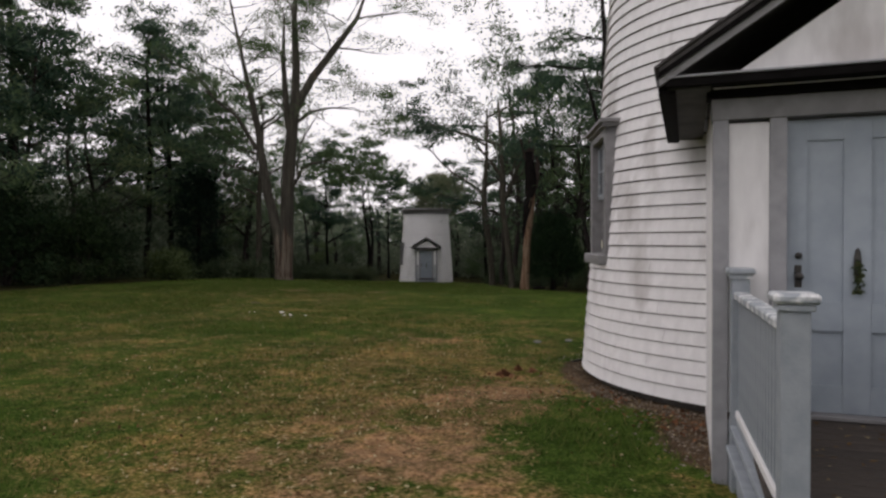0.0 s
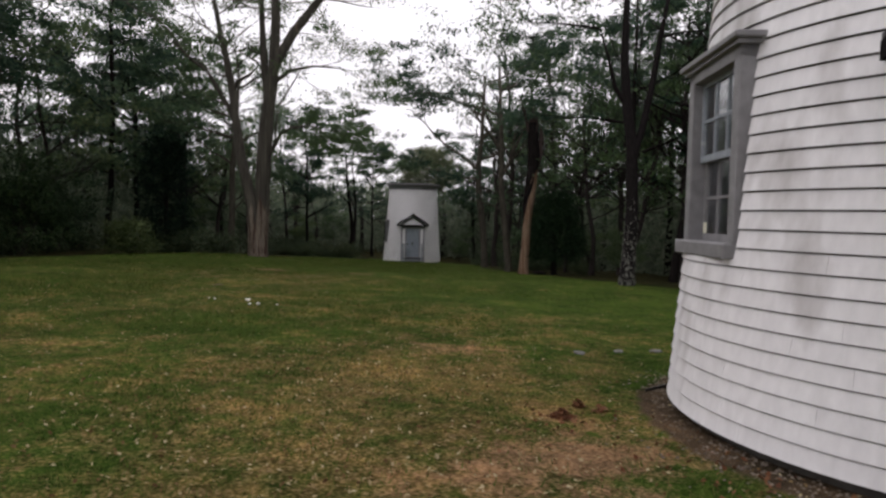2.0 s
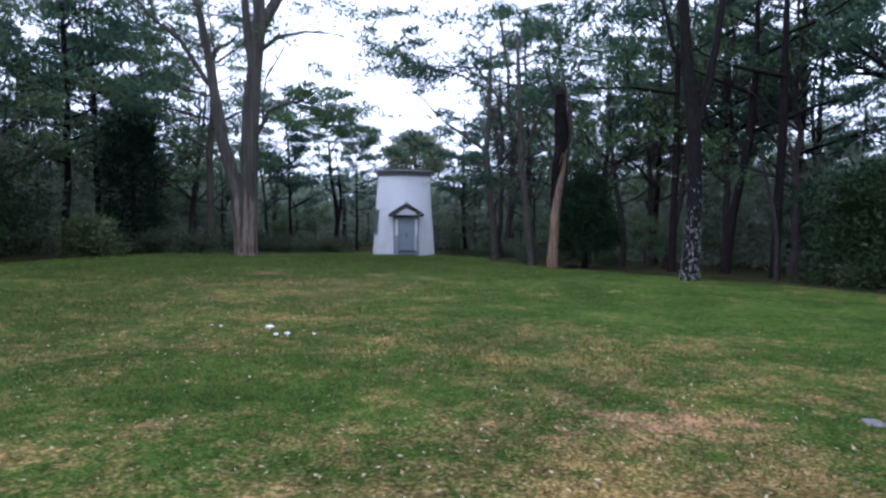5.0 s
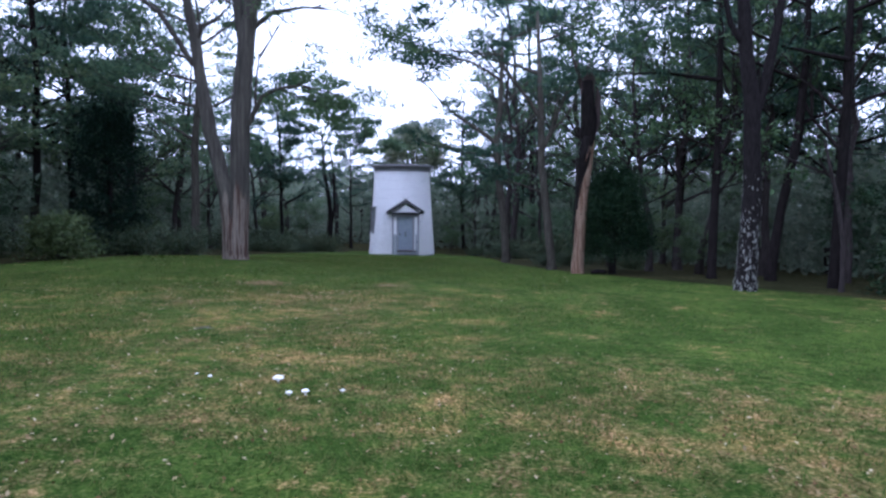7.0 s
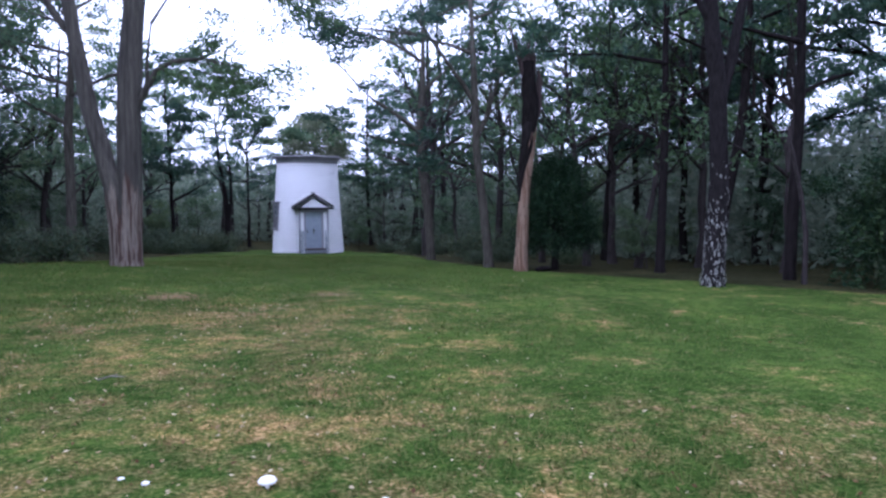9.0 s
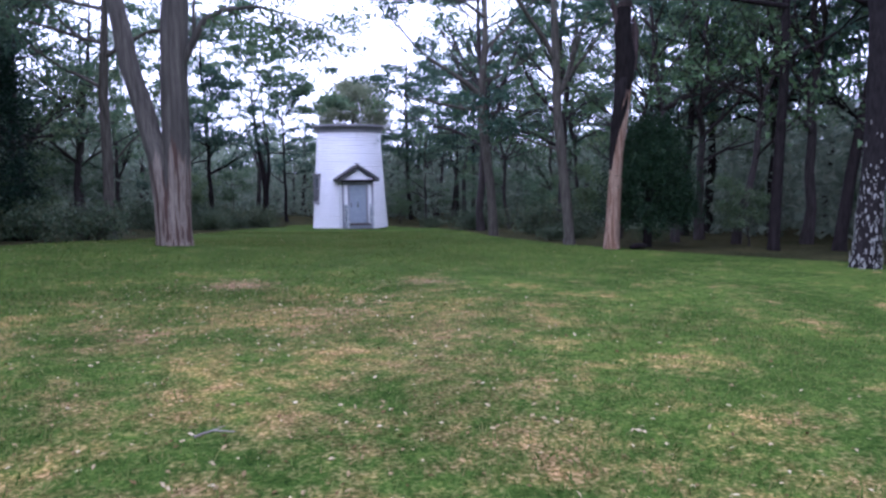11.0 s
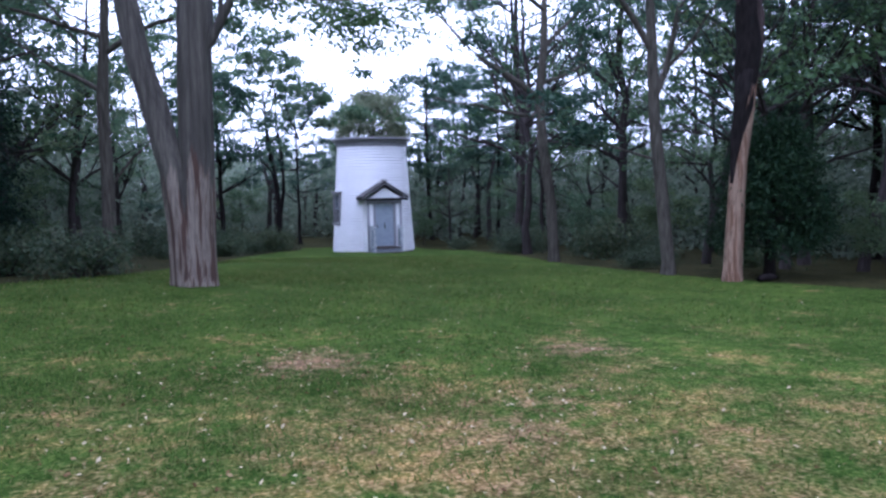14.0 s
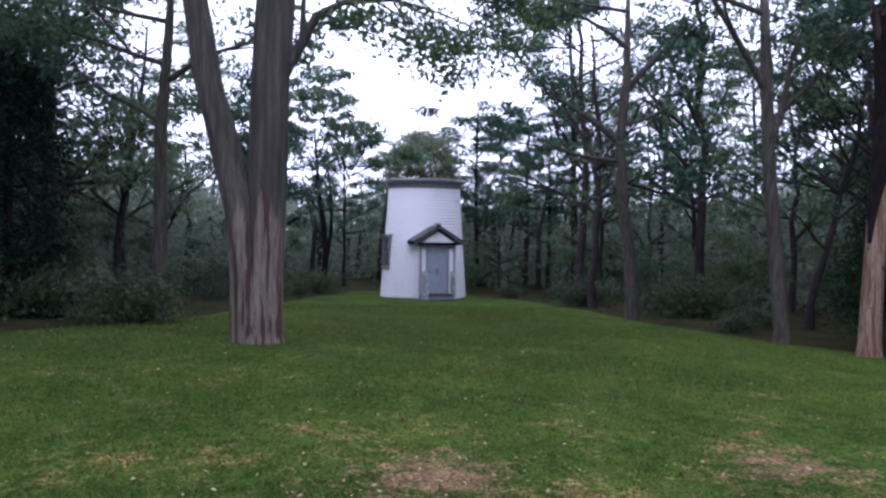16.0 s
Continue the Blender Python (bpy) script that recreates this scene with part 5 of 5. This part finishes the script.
stand(round_oak(), -0.75, 56.5)
stand(oak(105, 8.0), -2.2, 61.5, 0.0, 0.9)
stand(pine(114, 11.5), 3.4, 59.0)
placed += [(-0.8, 57.0), (3.4, 59.0), (-2.2, 61.5)]
count = 0
for _ in range(6000):
    x, y = rnd.uniform(-48, 42), rnd.uniform(6, 74)
    deep = -float(lawn_inside(np.float64(x), np.float64(y)))
    if deep < 1.0 or abs(x) > 12 + 0.62 * (y + 2) or count > 100 or before_ivy(x, y):
        continue
    space = 2.9 + 0.05 * deep
    if any((x - a) ** 2 + (y - b) ** 2 < space * space for a, b in placed):
        continue
    kind, size = wood_mix(x, y, deep)
    plant(kind, x, y, size)
    count += 1
for i in range(26):
    while True:
        x, y = rnd.uniform(-26, 24), rnd.uniform(20, 66)
        deep = -float(lawn_inside(np.float64(x), np.float64(y)))
        if 1.5 < deep < 16 and abs(x) < 8 + 0.62 * y and not before_ivy(x, y):
            break
    plant("young", x, y, rnd.uniform(0.7, 1.15))
for i in range(50):
    y = rnd.uniform(16, 53)
    side = rnd.random() < 0.5
    x = float(np.interp(y, *zip(*(LAWN_LEFT if side else LAWN_RIGHT)))) + rnd.uniform(0.6, 4.5) * (-1 if side else 1)
    if not side and rnd.random() < 0.45:
        continue
    copy_thing(s4, spot(x, y, rnd.uniform(0, 6.28), rnd.uniform(0.45, 1.25)))
# unseen trees added behind and beside the walk to enclose and shade it
for x, y in [(-17, 12), (-18, 6), (-17.5, 0), (-16, -7), (-12, -13), (-7, -32), (0, -34), (7, -31), (13, -13), (17, -7), (18.5, 0), (17, 6), (16, 12), (-21, 9), (20, 9)]:
    plant(rnd.choice(["oak", "pine", "locust"]), x, y, rnd.uniform(0.95, 1.2))


def far_woods():
    g = np.random.default_rng(9)
    n = 640000
    x, y = g.uniform(-62, 56, n), g.uniform(14, 100, n)
    deep = -lawn_inside(x, y)
    start = np.where(x > 5, 9.0, np.where(x > 0, 5.0, 7.0))
    seen = (deep > start) & (np.abs(x) < 14 + 0.66 * y) & (g.uniform(0, 1, n) < np.where(deep < 30, 1.0, 0.4))
    x, y, deep = x[seen][:230000], y[seen][:230000], deep[seen][:230000]
    n = len(x)
    lump = np.array([noise.noise(Vector((p * 0.11, q * 0.11, 0))) + 0.6 * noise.noise(Vector((p * 0.35, q * 0.35, 5))) for p, q in zip(x, y)])
    top = 4.6 + 0.055 * deep + 2.6 * lump
    z = ground_z(x, y) + np.clip(top, 1.6, 9) * g.uniform(0, 1, n) ** 1.1
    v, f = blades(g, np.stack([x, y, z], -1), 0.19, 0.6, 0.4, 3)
    leaf_mesh("far_woods", v, f, M_HAZYLEAF, None, "far mass of mixed woodland leaves, haze in their colour", "stuff")["category"] = "woods"
    # trunks of the far wood
    gr = Growth(10)
    for i in range(420):
        b = gr.rnd.uniform(-0.9, 0.9)
        e = gr.rnd.uniform(56, 100)
        px, py = e * math.sin(b) - 1, e * math.cos(b)
        zz = gz(px, py)
        h = gr.rnd.uniform(5, 8)
        gr.tube([(px, py, zz - 0.2), (px + gr.rnd.uniform(-0.4, 0.4), py, zz + h * 0.5), (px + gr.rnd.uniform(-0.8, 0.8), py, zz + h)], [0.2, 0.14, 0.05], 5)
    o = raw("far_trunks", gr.v, gr.f, M_BARK, None, "many thin dark far trunks in the woods", True, "stuff")
    o["category"] = "woods"


far_woods()


# ---- lawn detail ----
def along_walk(g, n, near, far):
    """Places on the lawn beside the walked line, thinner with distance."""
    y = g.uniform(1.5, 40, n) ** 1.0
    mid = np.interp(y, [0, 20, 40], [0, -6, -3])
    x = mid + g.normal(0, 1, n) * np.interp(y, [0, 40], [near, far])
    ok = (lawn_inside(x, y) > 0.1) & (np.hypot(x - NEAR[0], y - NEAR[1]) > 2.15) & (y < 40)
    return x[ok], y[ok]


def grass():
    g = np.random.default_rng(12)
    x, y = along_walk(g, 420000, 4.2, 4.5)
    dry = dryness(x, y) + 0.4 * np.array([noise.noise(Vector((p * 1.3, q * 1.3, 2))) for p, q in zip(x, y)])
    keep = (g.uniform(0, 1, len(x)) > np.clip(dry * 1.9, 0.1, 0.93)) & (g.uniform(0, 1, len(x)) > bareness(x, y) * 1.8)
    keep &= (np.hypot(x - NEAR[0], y - NEAR[1]) > 2.6) & (bump_at(x, y, 2.35, 4.9, 0.62, 1.1) < 0.6)
    x, y = x[keep], y[keep]
    n = len(x)
    z = ground_z(x, y) + 0.0
    h = g.uniform(0.02, 0.055, n) * (1 + 1.1 * bump_at(x, y, 1.22, 5.1, 0.55, 1.0))
    a = g.uniform(0, 6.28, n)
    lean = g.uniform(0.6, 1.8, n) * h
    w = g.uniform(0.003, 0.007, n)
    base = np.stack([x, y, z - 0.01], -1)
    side = np.stack([-np.sin(a) * w, np.cos(a) * w, 0 * a], -1)
    tip = base + np.stack([np.cos(a) * lean, np.sin(a) * lean, h + 0.01], -1)
    v = np.stack([base - side, base + side, tip], 1).reshape(-1, 3)
    o = leaf_mesh("grass", v, np.arange(3 * n).reshape(-1, 3), M_BLADE, None, "short green lawn grass, thin and dry in patches", "stuff")
    o["category"] = "grass"


def litter():
    g = np.random.default_rng(13)
    x, y = along_walk(g, 100000, 3.8, 4.2)
    keep = g.uniform(0, 1, len(x)) < np.clip(0.07 + np.where(y < 13, 1.6, 0.9) * dryness(x, y) + 1.5 * (bareness(x, y) - 0.05), 0.08, 1)
    x, y = x[keep], y[keep]
    c = np.stack([x, y, ground_z(x, y) + 0.018], -1)
    v, f = blades(g, c, 0.0175, 0.55, 1.6)
    o = leaf_mesh("fallen_leaves", v, f, M_LITTER, None, "scattered small dry fallen leaves on the lawn", "stuff")
    o["category"] = "leaves"
    # heaps of red leaves beside the tower's foot
    pts = []
    for cx, cy, r, n in ((0.79, 7.53, 0.036, 330), (0.99, 7.84, 0.026, 120), (1.16, 7.72, 0.05, 50), (1.1, 7.4, 0.4, 60), (1.6, 6.4, 0.3, 60), (2.15, 5.55, 0.22, 140), (2.45, 4.8, 0.16, 70)):
        p = g.normal(0, r, (n, 2))
        hh = 0.07 * np.exp(-0.5 * (p**2).sum(1) / (r * r)) * (r < 0.2) * g.uniform(0, 1, n)
        pts.append(np.stack([cx + p[:, 0], cy + p[:, 1], ground_z(cx + p[:, 0], cy + p[:, 1]) + 0.012 + hh], -1))
    v, f = blades(g, np.concatenate(pts), 0.022, 0.6, 0.8)
    o = leaf_mesh("red_leaf_heap", v, f, M_REDLITTER, None, "small heaps of red-brown dead leaves by the tower", "stuff")
    o["category"] = "leaves"


def deck_leaves():
    g = np.random.default_rng(17)
    n = 90
    p = np.stack([g.uniform(-0.58, 0.58, n), -3.85 - g.uniform(0.15, 1.7, n), np.full(n, 0.425)], -1)
    v, f = blades(g, p, 0.02, 0.6, 3.0)
    turn = np.array(near_tower.matrix_basis.to_3x3())
    o = leaf_mesh("landing_leaves", v @ turn.T + np.array(near_tower.matrix_basis.translation), f, M_LITTER, None, "dry leaves blown onto the wooden landing", "stuff")
    o["category"] = "leaves"


def mushroom(x, y, r):
    m = tagged(new("mushroom"), "small white mushroom standing in the grass", "mushroom", "mushrooms on the lawn")
    m.matrix_basis = Matrix.Translation((x, y, gz(x, y)))
    v, f = lathe([(r * 0.25, -0.02), (r * 0.2, r * 0.7), (r * 0.9, r * 0.75), (r, r * 0.9), (r * 0.85, r * 1.15), (r * 0.5, r * 1.32), (0.001, r * 1.38)], 14)
    raw("cap", v[14:], [tuple(i - 14 for i in q) for q in f if min(q) >= 14], M_MUSHROOM, m, "", True)
    raw("stem", v[:28], [q for q in f if max(q) < 28], M_MUSHROOM, m, "", True)


grass()
litter()
deck_leaves()
for x, y, r in [(-3.47, 14.03, 0.05), (-2.89, 13.72, 0.022), (-3.32, 13.62, 0.03), (-3.19, 13.66, 0.034), (-4.24, 14.3, 0.018), (-4.1, 14.2, 0.022)]:
    mushroom(x, y, r)
for x, y, a in [(2.58, 10.61, 0.3), (2.07, 10.48, 1.2), (1.55, 10.3, 2.0)]:
    bm = bmesh.new()
    bmesh.ops.create_icosphere(bm, subdivisions=2, radius=1.0)
    for v in bm.verts:
        v.co *= 1 + 0.25 * noise.noise(v.co * 1.5 + Vector((x, y, 0)))
        v.co = Vector((v.co.x * 0.09, v.co.y * 0.06, v.co.z * 0.02))
    o = part("flat_stone", bm, M_STONE, None, "flat pale stone lying in the grass")
    o.matrix_basis = Matrix.Translation((x, y, gz(x, y) + 0.012)) @ Matrix.Rotation(a, 4, "Z")
    tagged(o, category="stone", group="stones in the lawn")


def pebbles():
    g = random.Random(15)
    v, f = [], []
    for i in range(1700):
        a, r, s = g.uniform(2.3, 4.6), 2.1 + abs(g.gauss(0, 0.26)), g.uniform(0.006, 0.02)
        x, y = NEAR[0] + r * math.cos(a), NEAR[1] + r * math.sin(a)
        if i % 4 == 0:
            x, y = g.gauss(2.2, 0.25), g.gauss(5.0, 0.5)
        z = gz(x, y) + s * 0.2
        b = len(v)
        v += [(x + s, y, z), (x, y + s * 0.8, z), (x - s, y, z), (x, y - s * 0.8, z), (x, y, z + s * 0.7), (x, y, z - s)]
        f += [(b, b + 1, b + 4), (b + 1, b + 2, b + 4), (b + 2, b + 3, b + 4), (b + 3, b, b + 4)]
    o = raw("gravel", v, f, M_PEBBLE, None, "loose gravel along the foot of the tower", False, "stuff")
    o["category"] = "gravel"


pebbles()
strip = part("edging_strip", boxed(-0.27, 0.27, -0.008, 0.008, -0.05, 0.035, 0.003), M_METAL, None, "short dark metal edging strip holding back gravel")
strip.matrix_basis = Matrix.Translation((1.98, 8.66, gz(1.98, 8.66))) @ Matrix.Rotation(math.atan2(0.33, 0.42), 4, "Z")
tagged(strip, category="edging")
for x, y, a, s in [(3.92, 27.85, 0.2, 0.26)]:
    g = Growth(int(s * 100))
    g.tube([(-s, 0, 0.02), (-s * 0.4, 0.02, 0.05), (s * 0.5, 0.0, 0.05), (s, 0.03, 0.03)], [0.05, 0.075, 0.07, 0.045], 8, 0.2)
    o = raw("fallen_log", g.v, g.f, M_PINEBARK, None, "short dark rotting log beside the broken trunk", True)
    o.matrix_basis = Matrix.Translation((x, y, gz(x, y) + 0.04)) @ Matrix.Rotation(a, 4, "Z")
    tagged(o, category="log")
g = Growth(91)
g.tube([(0, 0, 0.01), (0.1, 0.02, 0.03), (0.22, 0.0, 0.02)], [0.008, 0.006, 0.003], 5)
g.tube([(0.1, 0.02, 0.03), (0.16, 0.08, 0.03)], [0.005, 0.002], 5)
o = raw("fallen_twig", g.v, g.f, M_TWIG, None, "small dead twig on the lawn", True)
o.matrix_basis = Matrix.Translation((-4.9, 16.6, gz(-4.9, 16.6) + 0.01))
tagged(o, category="twig")
